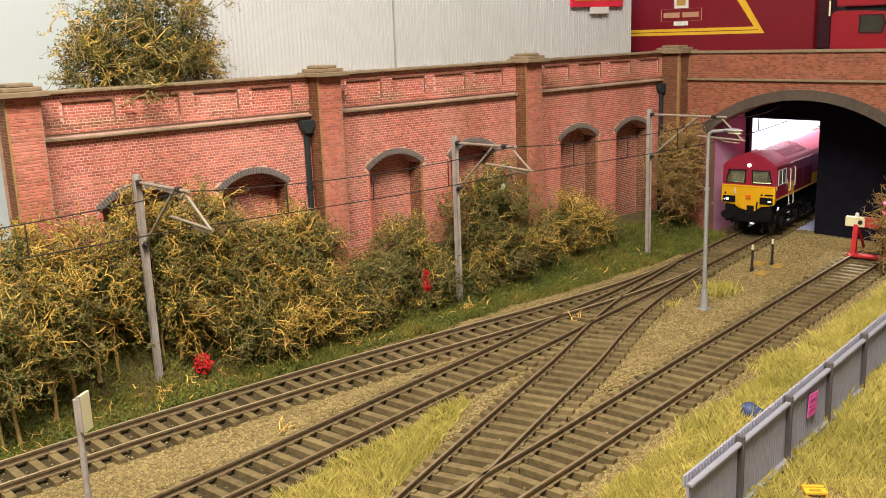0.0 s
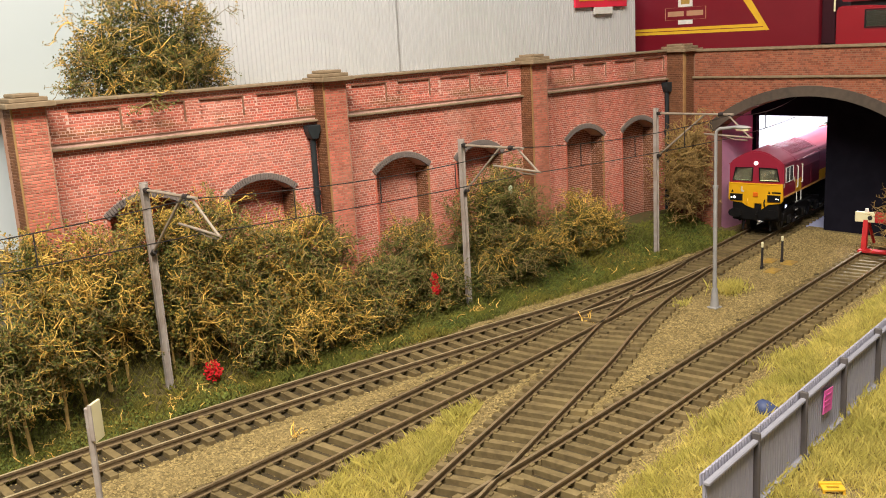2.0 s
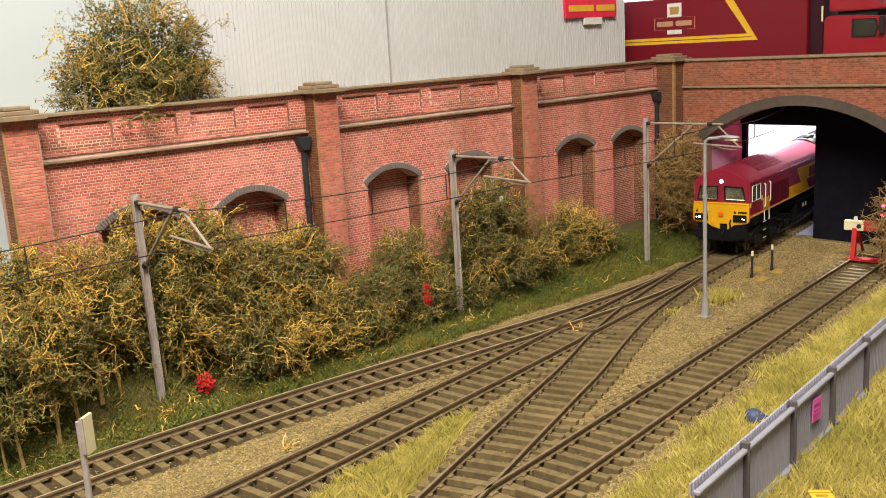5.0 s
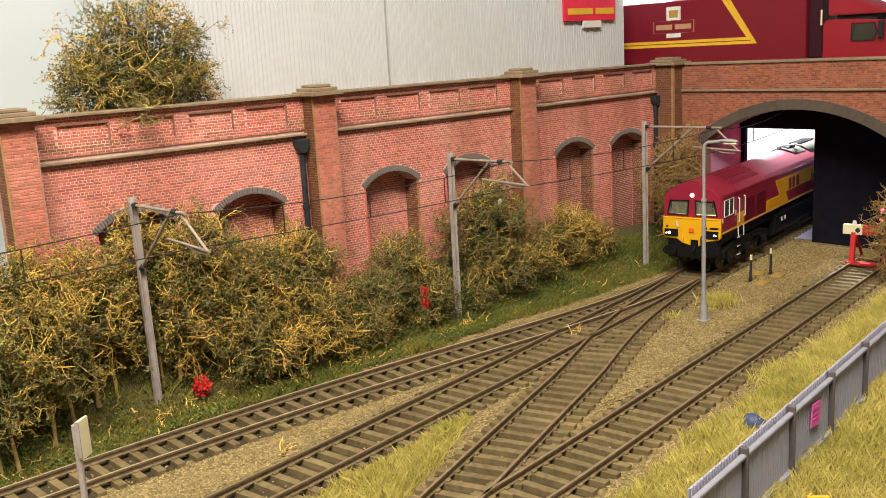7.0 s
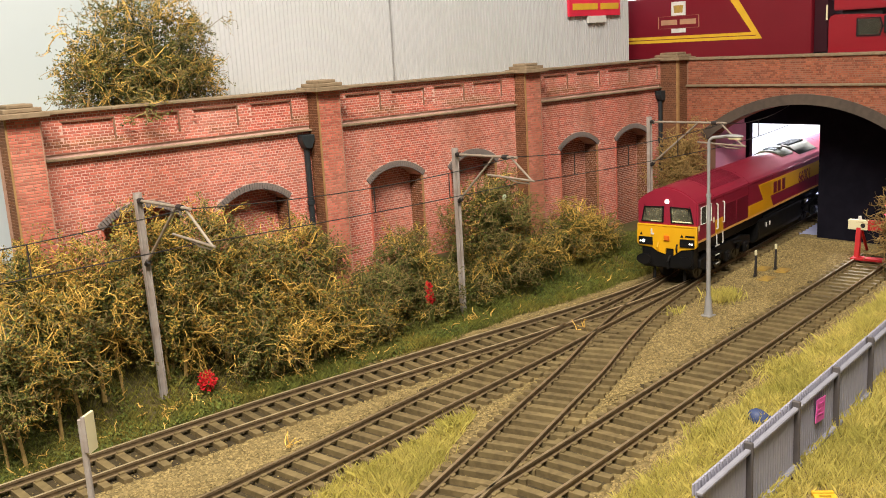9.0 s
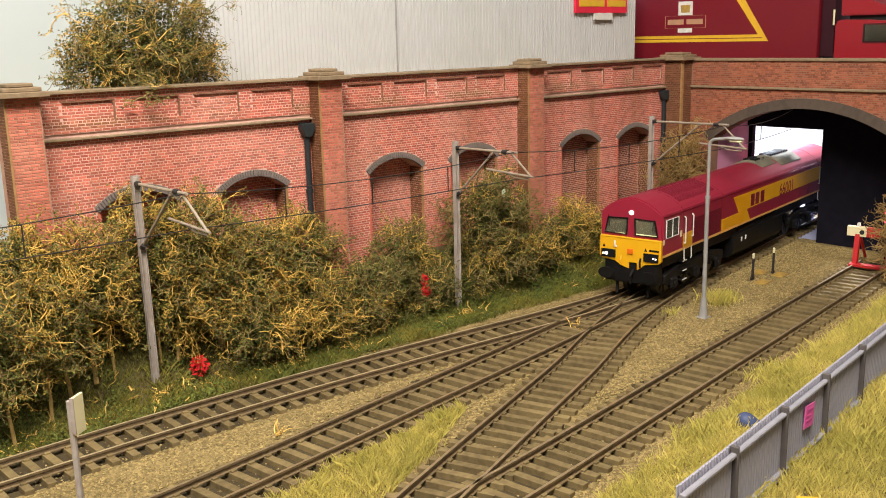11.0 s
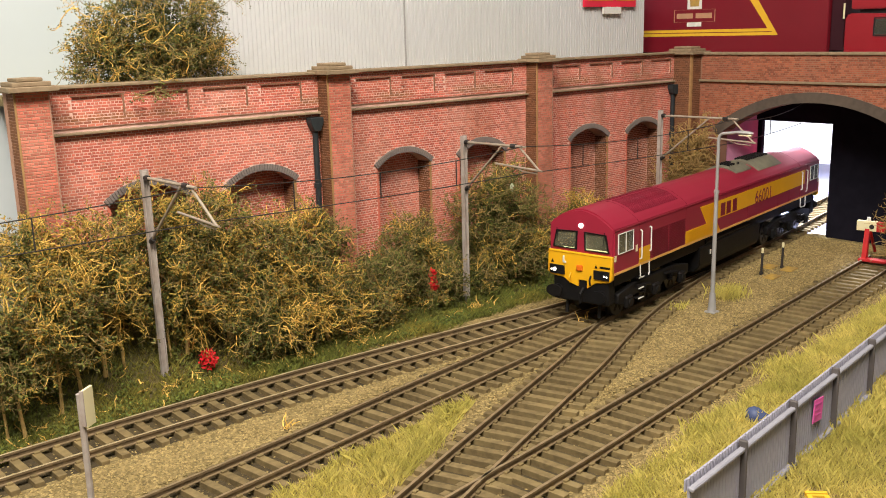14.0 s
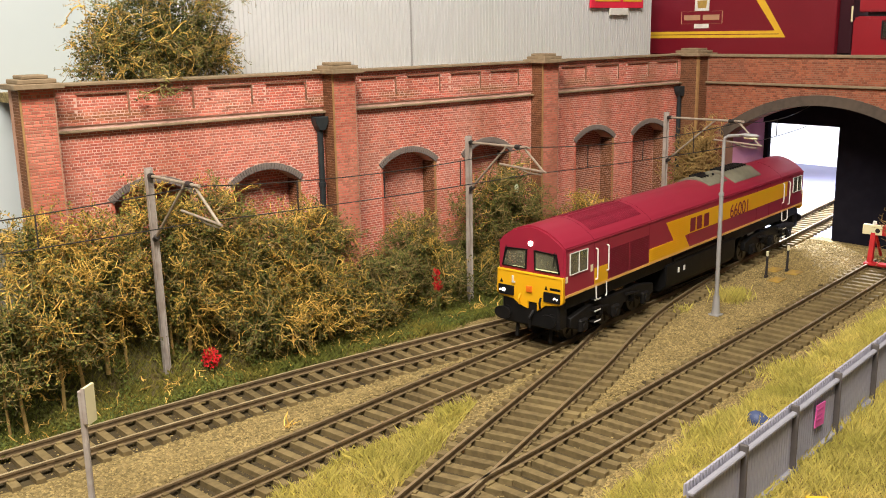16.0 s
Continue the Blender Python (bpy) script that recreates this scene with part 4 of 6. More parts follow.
        # body side grille panels
        for a, b in ((36.6, 53.2), (54.0, 71.4)):
            bm = bmesh.new()
            plate(bm, [(a, 24.6), (b, 24.6), (b, 37.6), (a, 37.6)], -0.1, 0.1, sd)
            gp = part("grille_panel", bm, M_MAROON_DARK, LOCO, "dark maroon side grille")
            bm = bmesh.new()
            for z in np.arange(25.2, 37.2, 0.8):
                plate(bm, [(a + 0.5, z), (b - 0.5, z), (b - 0.5, z + 0.28), (a + 0.5, z + 0.28)], 0.08, 0.25, sd)
            part("louvre", bm, M_MAROON_DARK, gp)
        for u in (72.0, 112.0, 150.0, 196.0, 214.0):
            bm = bmesh.new()
            plate(bm, [(u, 24.4), (u + 0.2, 24.4), (u + 0.2, 42.8), (u, 42.8)], -0.1, 0.07, sd)
            part("body_joint", bm, M_MAROON_DARK, LOCO)
        # bogie side frames
        for c in (45.0, LENGTH - 45.0):
            bm = bmesh.new()
            prism(bm, [(c - 36, 12.5), (c - 36, 8), (c - 30, 6), (c - 21, 9), (c - 8, 9), (c - 4, 5.5), (c + 4, 5.5), (c + 8, 9), (c + 21, 9), (c + 30, 6), (c + 36, 8), (c + 36, 12.5), (c + 22, 15), (c - 22, 15)], *sorted((s * 12.2, s * 15.0)), "y")
            bmesh.ops.bevel(bm, geom=bm.edges[:], offset=0.4, segments=1, affect="EDGES")
            bog = part("bogie_frame", bm, M_CHASSIS, LOCO, "black bogie side frame")
            for d in (-27, 0, 27):
                bm = bmesh.new()
                box(bm, c + d - 3.2, c + d + 3.2, *sorted((s * 14.2, s * 16.4)), 4.6, 10.4, 0.8)
                rod(bm, (c + d, s * 16.2, 7.2), (c + d, s * 17.0, 7.2), 1.8, seg=12)
                part("axle_box", bm, M_CHASSIS, bog)
            for d in (-14, 14):
                bm = bmesh.new()
                for k in range(5):
                    rod(bm, (c + d, s * 15.4, 9.0 + k * 0.9), (c + d, s * 15.4, 9.5 + k * 0.9), 1.6, seg=10)
                part("coil_spring", bm, M_CHASSIS, bog)
                bm = bmesh.new()
                pipe(bm, [(c + d - 6, s * 16.2, 13.5), (c + d + 6, s * 16.2, 11.8)], 0.7, 8)
                part("damper", bm, M_CHASSIS, bog)
        bm = bmesh.new()
        rod(bm, (100, s * 14.6, 20), (158, s * 14.6, 20), 1.2, seg=8)
        part("air_pipe", bm, M_CHASSIS, LOCO)
        for u in (104, 110):
            bm = bmesh.new()
            box(bm, u, u + 1.2, *sorted((s * 15.9, s * 16.3)), 13.0, 15.4)
            part("tank_label", bm, M_WHITE, LOCO, "tiny white tank label")
    bm = bmesh.new()
    prism(bm, [(-15.8, 18.5), (15.8, 18.5), (15.8, 8.5), (13.0, 4.8), (-13.0, 4.8), (-15.8, 8.5)], 92, 172, "x")
    bmesh.ops.bevel(bm, geom=bm.edges[:], offset=0.6, segments=1, affect="EDGES")
    part("fuel_tank", bm, M_CHASSIS, LOCO, "black fuel tank")
    bm = bmesh.new()
    box(bm, 5, LENGTH - 5, -14.8, 14.8, 17.0, 23.3, 0.4)
    part("underframe", bm, M_CHASSIS, LOCO, "black underframe")
    # roof fittings
    bm = bmesh.new()
    roof_z = lambda y: float(np.interp(abs(y), [p[0] for p in ROOF[::-1]], [p[1] for p in ROOF[::-1]]))  # noqa: E731
    for u in np.arange(27, 71, 1.3):
        for s in (-1, 1):
            for y0, y1 in ((0.8, 7.0), (7.0, 12.8)):
                p = [(u, s * y0, roof_z(y0)), (u + 0.7, s * y0, roof_z(y0)), (u + 0.7, s * y1, roof_z(y1)), (u, s * y1, roof_z(y1))]
                lo = [bm.verts.new(q) for q in p]
                hi = [bm.verts.new((q[0], q[1], q[2] + 0.35)) for q in p]
                bm.faces.new(hi)
                for i in range(4):
                    bm.faces.new((lo[i], lo[(i + 1) % 4], hi[(i + 1) % 4], hi[i]))
    bmesh.ops.recalc_face_normals(bm, faces=bm.faces)
    part("roof_grille", bm, M_MAROON_DARK, LOCO, "dark ribbed roof grille", smooth=False)
    for u in (24.0, 74.0, 232.0):
        bm = bmesh.new()
        prism(bm, [(y, z + 0.06) for y, z in ROOF] + [(-y, z + 0.06) for y, z in ROOF[-2::-1]] + [(-16.7, 43.3), (16.7, 43.3)], u, u + 0.3, "x")
        part("roof_joint", bm, M_MAROON_DARK, LOCO)
    for a, b, y0, y1, h in ((150, 172, -9.5, 9.5, 1.3), (176, 212, -12.0, 12.0, 1.6)):
        bm = bmesh.new()
        prism(bm, [(y0, roof_z(y0) - 0.5), (y0, roof_z(y0) + 0.5), (y0 * 0.5, roof_z(y0 * 0.5) + h), (0, 51.8 + h), (y1 * 0.5, roof_z(y1 * 0.5) + h), (y1, roof_z(y1) + 0.5), (y1, roof_z(y1) - 0.5), (0, 49)], a, b, "x")
        bmesh.ops.bevel(bm, geom=bm.edges[:], offset=0.3, segments=1, affect="EDGES")
        ex = part("roof_panel", bm, M_EXHAUST, LOCO, "olive grey raised roof panel")
        for u in np.arange(a + 3, b - 3, 3.2):
            bm = bmesh.new()
            box(bm, u, u + 1.2, -4, 4, 51.0 + h, 52.1 + h, 0.1)
            part("slot", bm, M_CHASSIS, ex)
    bm = bmesh.new()
    rod(bm, (162, -3, 51), (162, -3, 54.2), 1.8, seg=12)
    part("exhaust_stack", bm, M_EXHAUST, LOCO)
    wheels = []
    for c in (45.0, LENGTH - 45.0):
        for d in (-27, 0, 27):
            bm = bmesh.new()
            for s in (-1, 1):
                rod(bm, (0, s * 7.2, 0), (0, s * 9.6, 0), 7.0, seg=24)
                rod(bm, (0, s * 6.9, 0), (0, s * 7.4, 0), 7.6, seg=24)
            rod(bm, (0, -9, 0), (0, 9, 0), 1.2, seg=8)
            w = part("wheelset", bm, M_WHEEL, LOCO, "dark metal wheelset")
            w.location = Vector((c + d, 0, 7.0)) * MM
            bm = bmesh.new()
            for s in (-1, 1):
                for a in range(6):
                    box(bm, -0.7, 0.7, s * 9.6 - 0.15, s * 9.6 + 0.15, 1.2, 5.4, m=Matrix.Rotation(a * math.pi / 3, 4, "Y"))
            part("spokes", bm, M_CHASSIS, w)
            wheels.append((w, c + d))
    return wheels


WHEELS = build_loco()


# ---- overhead line ----
def build_mast(x, y, lean, reach, low_reach, z_top, brace_y):
    t = thing("overhead_line_mast", "pale grey overhead line mast with a cantilever arm beside the track", "mast", "overhead line masts", at=(x, y, 0))
    bm = bmesh.new()
    foot = ground_z(x, y) - 2
    for a, b in (((-1.5, -0.25), (1.5, 0.25)),):
        box(bm, -1.25, 1.25, -0.3, 0.3, foot, z_top, 0.05)
    box(bm, -1.3, -0.9, -1.1, 1.1, foot, z_top, 0.08)
    box(bm, 0.9, 1.3, -1.1, 1.1, foot, z_top, 0.08)
    for v in bm.verts:
        v.co.x += lean * (z_top - v.co.z) / z_top
    part("mast", bm, M_MAST, t, "grey steel H-section mast")
    bm = bmesh.new()
    rod(bm, (0, 0, z_top - 2.2), (0, 0, z_top - 0.6), 1.6, seg=8)
    part("mast_clamp", bm, M_MAST, t)
    top = z_top - 3.0
    bm = bmesh.new()
    pipe(bm, [(0, -1.2, top), (0, -reach, top + 0.4)], 0.62)
    part("top_boom", bm, M_BOOM, t, "pale top boom")
    bm = bmesh.new()
    pipe(bm, [(0, -1.2, 56.0), (0, -brace_y, top - 0.2)], 0.55)
    part("diagonal_brace", bm, M_BOOM, t)
    bm = bmesh.new()
    pipe(bm, [(0, -reach + 4, top + 0.4), (0, -low_reach, 69.0)], 0.5)
    part("drop_arm", bm, M_BOOM, t)
    bm = bmesh.new()
    pipe(bm, [(0, -low_reach - 1.5, 68.9), (0, -low_reach + 28, 70.0)], 0.5)
    part("registration_arm", bm, M_BOOM, t)
    bm = bmesh.new()
    pipe(bm, [(0, -low_reach + 16, 69.4), (0.6, -low_reach + 10, 67.6), (0.8, -low_reach + 2, 67.4)], 0.35)
    part("steady_arm", bm, M_BOOM, t)
    for p, q in (((0, -1.0, top), (0, -3.4, top)), ((0, -0.8, 55.6), (0, -3.0, 57.0)), ((0, -reach + 9, top + 0.3), (0, -reach + 6, top + 0.3))):
        bm = bmesh.new()
        rod(bm, p, q, 1.1, seg=10)
        part("insulator", bm, M_WIRE, t, "dark insulator")
    return t


build_mast(146.3, 340.3, 0.8, 41.0, 54.0, 83.0, 30.0)
build_mast(306.5, 338.5, 0.0, 41.0, 49.5, 81.5, 26.0)
build_mast(452.4, 331.0, 0.0, 50.0, 60.0, 83.5, 32.0)


def build_wires():
    sup = [(-70, 304.0, 79.5, 67.5), (146.3, 301.5, 80.2, 67.5), (306.5, 299.0, 79.2, 66.8), (452.4, 283.0, 80.6, 68.2), (700, 330.0, 82, 70)]
    for k, (a, b) in enumerate(zip(sup[:-1], sup[1:])):
        if k == 3:
            a, b = a, (560, 303, 81, 69)
        t = thing("overhead_wire", "thin dark overhead wire pair strung between masts", "wire", "overhead wires")
        pts = lambda n, sag, i: [(a[0] + (b[0] - a[0]) * u, a[1] + (b[1] - a[1]) * u, a[i] + (b[i] - a[i]) * u - sag * 4 * u * (1 - u)) for u in np.linspace(0, 1, n)]  # noqa: E731
        up, low = pts(13, 3.4, 2), pts(13, 0.8, 3)
        for name, line in (("catenary_wire", up), ("contact_wire", low)):
            v, f = [], []
            add_tube(v, f, [Vector(p) for p in line], 0.24, 0.24)
            fast_mesh(name, v, f, M_WIRE, t, smooth=True)
        for i in (3, 6, 9):
            if k == 3 and i != 6:
                continue
            bm = bmesh.new()
            rod(bm, up[i], low[i], 0.26, seg=5)
            part("dropper", bm, M_WIRE, t)


build_wires()


# ---- lamp post, posts, signs, buffer stop ----
def build_lamp_post():
    t = thing("street_lamp", "slim grey yard lamp post beside the siding", "street lamp", at=(380.0, 245.8, BALLAST_Z))
    bm = bmesh.new()
    box(bm, -2.6, 2.6, -2.6, 2.6, 0, 0.7, 0.15)
    part("base_plate", bm, M_LAMPPOST, t)
    bm = bmesh.new()
    rod(bm, (0, 0, 0.6), (0, 0, 9.6), 2.1, 1.35, seg=14)
    part("base", bm, M_LAMPPOST, t, "tapered grey base")
    bm = bmesh.new()
    rod(bm, (0, 0, 9), (0, 0, 58), 1.05, 0.95, seg=12)
    part("lower_pole", bm, M_LAMPPOST, t)
    bm = bmesh.new()
    rod(bm, (0, 0, 57.6), (0, 0, 59), 1.25, seg=12)
    part("collar", bm, M_LAMPPOST, t)
    bm = bmesh.new()
    pipe(bm, [(0, 0, 58), (0, 0, 82.5), (0, -0.5, 84.2), (0, -2.0, 85.3), (0, -8.5, 86.0)], 0.75, 10)
    part("upper_pole", bm, M_LAMPPOST, t)
    bm = bmesh.new()
    vs = ball(bm, (0, 0, 0), 1.0, 1.0, 14)
    for v in vs:
        v.co = Vector((v.co.x * 1.7, -12.6 + v.co.y * 5.2, 86.3 + v.co.z * (0.9 if v.co.z > 0 else 1.1)))
    head = part("lamp_head", bm, M_LAMPPOST, t, "flat oval lamp head")
    bm = bmesh.new()
    box(bm, -1.1, 1.1, -16.8, -10.5, 84.7, 85.5, 0.3)
    part("diffuser", bm, M_CREAM, head)


build_lamp_post()


def build_marker_post(x, y):
    t = thing("marker_post", "thin black post with a white top in the ballast", "marker post", "marker posts", at=(x, y, BALLAST_Z))
    bm = bmesh.new()
    rod(bm, (0, 0, 0), (0.4, 0, 12.0), 0.75, 0.65, seg=8)
    box(bm, -1.2, 1.2, -0.6, 0.6, 0, 1.6, 0.15)
    part("post", bm, M_WIRE, t)
    bm = bmesh.new()
    box(bm, -0.3, 1.0, -0.6, 0.6, 11.9, 14.9, 0.3)
    part("white_top", bm, M_CREAM, t, "cream white top")


build_marker_post(458.6, 266.5)
build_marker_post(478.5, 265.7)


def build_tile(x, y, r):
    t = thing("foot_crossing_tile", "small yellow-brown plate lying on the ballast", "plate", "yellow plates on the ballast", at=(x, y, BALLAST_Z), rz=r)
    bm = bmesh.new()
    box(bm, -5, 5, -3.2, 3.2, 0.1, 0.8, 0.15)
    part("plate", bm, M_TILE, t)


M_TILE = material("worn_yellow_plate", (0.46, 0.29, 0.06), 0.8, second=(0.33, 0.21, 0.06), third=(0.27, 0.19, 0.09), grain=300, blotch=120)
build_tile(457.1, 259.2, 5)
build_tile(478.0, 261.0, 8)
build_tile(476.0, 271.8, 8)


def build_sign():
    t = thing("trackside_sign", "cream rectangular trackside sign on a pale post", "sign", at=(86.2, 260.0, BALLAST_Z), rz=38)
    bm = bmesh.new()
    rod(bm, (0, 0, 0), (0, 0, 36.6), 0.95, seg=10)
    part("post", bm, M_MAST, t)
    bm = bmesh.new()
    box(bm, -0.6, 4.2, -1.75, -0.85, 26.4, 37.8, 0.12)
    part("face", bm, M_CREAM, t, "plain cream plate")
    bm = bmesh.new()
    box(bm, -1.1, -0.6, -1.75, -0.6, 27.0, 37.8, 0.1)
    part("side_flange", bm, M_MAST, t)


build_sign()


def build_buffer_stop():
    t = thing("buffer_stop", "red buffer stop with a red and white beam", "buffer stop", at=(522, 229.6, BALLAST_Z), rz=8)
    bm = bmesh.new()
    box(bm, -1.4, 1.4, 4.0, 14.6, 18.8, 24.4, 0.25)
    beam = part("beam_end", bm, M_CREAM, t, "white beam end")
    bm = bmesh.new()
    rod(bm, (-1.7, 6.4, 21.4), (-1.2, 6.4, 21.4), 1.3, seg=12)
    part("bolt", bm, M_WIRE, beam)
    bm = bmesh.new()
    box(bm, -1.4, 1.4, -9.0, 4.0, 18.8, 24.4, 0.25)
    part("beam", bm, M_RED, t, "red beam middle")
    bm = bmesh.new()
    box(bm, -1.4, 1.4, -14.6, -9.0, 18.8, 24.4, 0.25)
    part("beam_end", bm, M_CREAM, t, "white beam end")
    for y in (8.75, -8.75):
        bm = bmesh.new()
        prism(bm, [(-4.5, 3.2), (-1.0, 3.2), (1.6, 24.5), (-0.6, 24.5)], y - 1.3, y + 1.3, "y")
        bmesh.ops.bevel(bm, geom=bm.edges[:], offset=0.2, segments=1, affect="EDGES")
        part("upright", bm, M_RED, t, "red upright")
        bm = bmesh.new()
        pipe(bm, [(1.0, y, 22), (16, y, 4)], 0.9, 8)
        part("brace", bm, M_RED, t)
        bm = bmesh.new()
        rod(bm, (0.4, y, 24), (0.4, y, 26.4), 1.3, 0.9, seg=10)
        part("lamp_stub", bm, M_WHITE, t)
    bm = bmesh.new()
    box(bm, -7, -1, -11, 11, 2.4, 3.8, 0.2)
    part("foot", bm, M_RED, t)


build_buffer_stop()
M_REDGLOW = material("lit_red_lens", (0.9, 0.02, 0.05), 0.3, emit=(1.0, 0.02, 0.08), power=22.0, bump=0.0)


def build_signal():
    t = thing("signal_lamp", "small black lamp case with two lit red lights", "signal", at=(537, 229.8, BALLAST_Z))
    bm = bmesh.new()
    box(bm, 0, 3, -2.6, 2.6, 22, 36, 0.4)
    part("case", bm, M_BLACK, t)
    bm = bmesh.new()
    rod(bm, (1.5, 0, 0), (1.5, 0, 22), 0.8, seg=8)
    part("post", bm, M_BLACK, t)
    for z in (25.8, 31.0):
        bm = bmesh.new()
        rod(bm, (-0.5, 0, z), (0.2, 0, z), 1.25, seg=14)
        part("red_light", bm, M_REDGLOW, t, "glowing red light")


build_signal()


# ---- fence ----
def build_fence():
    t = thing("fence", "grey panelled security fence standing in the grass", "fence")
    y_of = lambda x: 119.0 + (x - 175.0) * 0.1375  # noqa: E731
    base, top = 4.6, 24.6
    xs = [176.5, 205.7, 239.2, 272.8, 307.4, 342.0, 376.6]
    a = math.atan(0.1375)
    bm = bmesh.new()
    box(bm, -0.5, 0.5, -0.1, 0.3, 0, 17.5, 0.08)
    high = bmesh.new()
    box(high, -0.5, 0.5, 0.0, 0.4, 0, 19.9, 0.08)
    back_pale = mesh_of("pale", high, M_FENCE)
    pale = mesh_of("pale", bm, M_FENCE)
    for i, (x0, x1) in enumerate(zip(xs[:-1], xs[1:])):
        m = Matrix.Translation((x0, y_of(x0), 0)) @ Matrix.Rotation(a, 4, "Z")
        w = (x1 - x0) / math.cos(a)
        bm = bmesh.new()
        box(bm, 0.6, w - 0.6, 0.0, 0.6, base + 1, top - 1.2, m=m)
        panel = part("panel", bm, M_FENCE, t, "grey sheet panel")
        u = 1.6
        while u < w - 1.2:
            piece("pale", pale, panel, m @ Matrix.Translation((u, -0.05, base + 1.2)))
            piece("pale", back_pale, panel, m @ Matrix.Translation((u, 0.65, base + 1.2)))
            u += 1.75
        bm = bmesh.new()
        box(bm, 0.2, w + 0.2, -1.2, 0.5, top - 1.8, top - 0.6, 0.3, m=m)
        part("top_rail", bm, M_FENCERAIL, t, "lighter grey top rail")
        bm = bmesh.new()
        box(bm, 0.2, w + 0.2, 1.07, 1.5, top - 2.2, top + 1.0, 0.15, m=m)
        part("back_rail", bm, M_FENCE, t)
        bm = bmesh.new()
        box(bm, 0.2, w + 0.2, -1.4, 0.6, base - 0.4, base + 1.8, 0.3, m=m)
        part("bottom_rail", bm, M_FENCERAIL, t, "lighter grey bottom rail")
        if i:
            bm = bmesh.new()
            box(bm, -0.5, 0.5, -1.6, 0.8, base - 5, top + 1.2, 0.25, m=m)
            part("post", bm, M_FENCEPOST, t, "dark fence post")
        if i == 2:
            bm = bmesh.new()
            box(bm, 15.2, 22.6, -1.0, -0.72, 13.6, 20.8, 0.05, m=m @ Matrix.Translation((16, 0, 17)) @ Matrix.Rotation(radians(6), 4, "Y") @ Matrix.Translation((-16, 0, -17)))
            note = thing("poster", "bright pink paper notice stuck on the fence", "poster")
            p = part("paper", bm, M_PINK, note)
            for k, (z0, z1, u1) in enumerate(((18.6, 19.4, 21.0), (17.0, 17.5, 20.0), (15.6, 16.1, 20.6))):
                bm = bmesh.new()
                box(bm, 15.6, u1, -1.12, -1.0, z0, z1, m=m @ Matrix.Translation((16, 0, 17)) @ Matrix.Rotation(radians(6), 4, "Y") @ Matrix.Translation((-16, 0, -17)))
                part("printed_bar", bm, M_PINKBAR, note, "darker pink bar of writing")


M_PINKBAR = material("darker_pink_print", (0.76, 0.11, 0.41), 0.7, grain=100, bump=0.0)
build_fence()


def build_barrel():
    t = thing("plastic_drum", "rounded blue plastic drum leaning in the grass behind the fence", "drum", at=(265.2, 150.4, 2.8))
    m = Matrix.Rotation(radians(135), 4, "Z") @ Matrix.Rotation(radians(44), 4, "Y")
    bm = bmesh.new()
    prof = [(0, 0), (4.4, 0), (5.0, 0.6), (5.1, 6), (5.0, 10), (4.5, 13), (3.4, 15.2), (1.6, 16.4), (0, 16.7)]
    rings = []
    for r, z in prof:
        rings.append([bm.verts.new(m @ Vector((max(r, 0.01) * math.cos(k * math.pi / 10), max(r, 0.01) * math.sin(k * math.pi / 10), z - 4))) for k in range(20)])
    for p, q in zip(rings[:-1], rings[1:]):
        for k in range(20):
            bm.faces.new((p[k], p[(k + 1) % 20], q[(k + 1) % 20], q[k]))
    bmesh.ops.recalc_face_normals(bm, faces=bm.faces)
    part("drum", bm, M_BLUE, t)
    bm = bmesh.new()
    bmesh.ops.create_cone(bm, cap_ends=True, segments=20, radius1=5.3, radius2=5.3, depth=0.8, matrix=m @ Matrix.Translation((0, 0, 4)))
    part("hoop", bm, M_BLUE, t)
    t.scale = (0.66, 0.66, 0.66)


build_barrel()


def build_yellow_frame():
    t = thing("yellow_crate", "small bright yellow slatted crate lying in the grass", "crate", at=(229.2, 113.6, ground_z(230, 112) - 0.6), rz=-48)
    bm = bmesh.new()
    box(bm, -4.8, 4.8, 2.2, 4.0, 2.6, 3.6, 0.15)
    part("slat", bm, M_YELLOW, t)
    for a, b, c, d in ((-4.8, 4.8, -0.4, 0.8), (-4.8, 4.8, -4.0, -2.6), (-4.8, -2.6, -2.6, -0.4), (2.4, 4.8, -2.6, -0.4)):
        bm = bmesh.new()
        box(bm, a, b, c, d, 2.6, 3.6, 0.1)
        part("slat", bm, M_YELLOW, t)
    t.scale = (0.62, 0.62, 0.62)
    for x in (-4.2, 4.2):
        for y in (-3.4, 3.2):
            bm = bmesh.new()
            box(bm, x - 0.5, x + 0.5, y - 0.5, y + 0.5, -0.5, 2.7)
            part("leg", bm, M_YELLOW, t)


build_yellow_frame()

# ---- lorry and sign above ----
M_LORRY = material("lorry_red", (0.18, 0.007, 0.016), 0.42, second=(0.165, 0.006, 0.014), grain=40, bump=0.01, spec=0.4)
M_CABRED = material("cab_red", (0.30, 0.009, 0.018), 0.35, second=(0.27, 0.008, 0.016), grain=40, bump=0.01, spec=0.5)
# lorry red darkened to hold the shade of the trailer's front recess
M_LORRY_SHADE = material("shaded_lorry_red", (0.035, 0.004, 0.009), 0.6, second=(0.028, 0.003, 0.008), grain=40, bump=0.01)
M_TYRE = material("rubber_tyre", (0.02, 0.02, 0.02), 0.8, grain=200)
M_SIGNRED = material("sign_red", (0.80, 0.03, 0.07), 0.5, grain=60, bump=0.0)


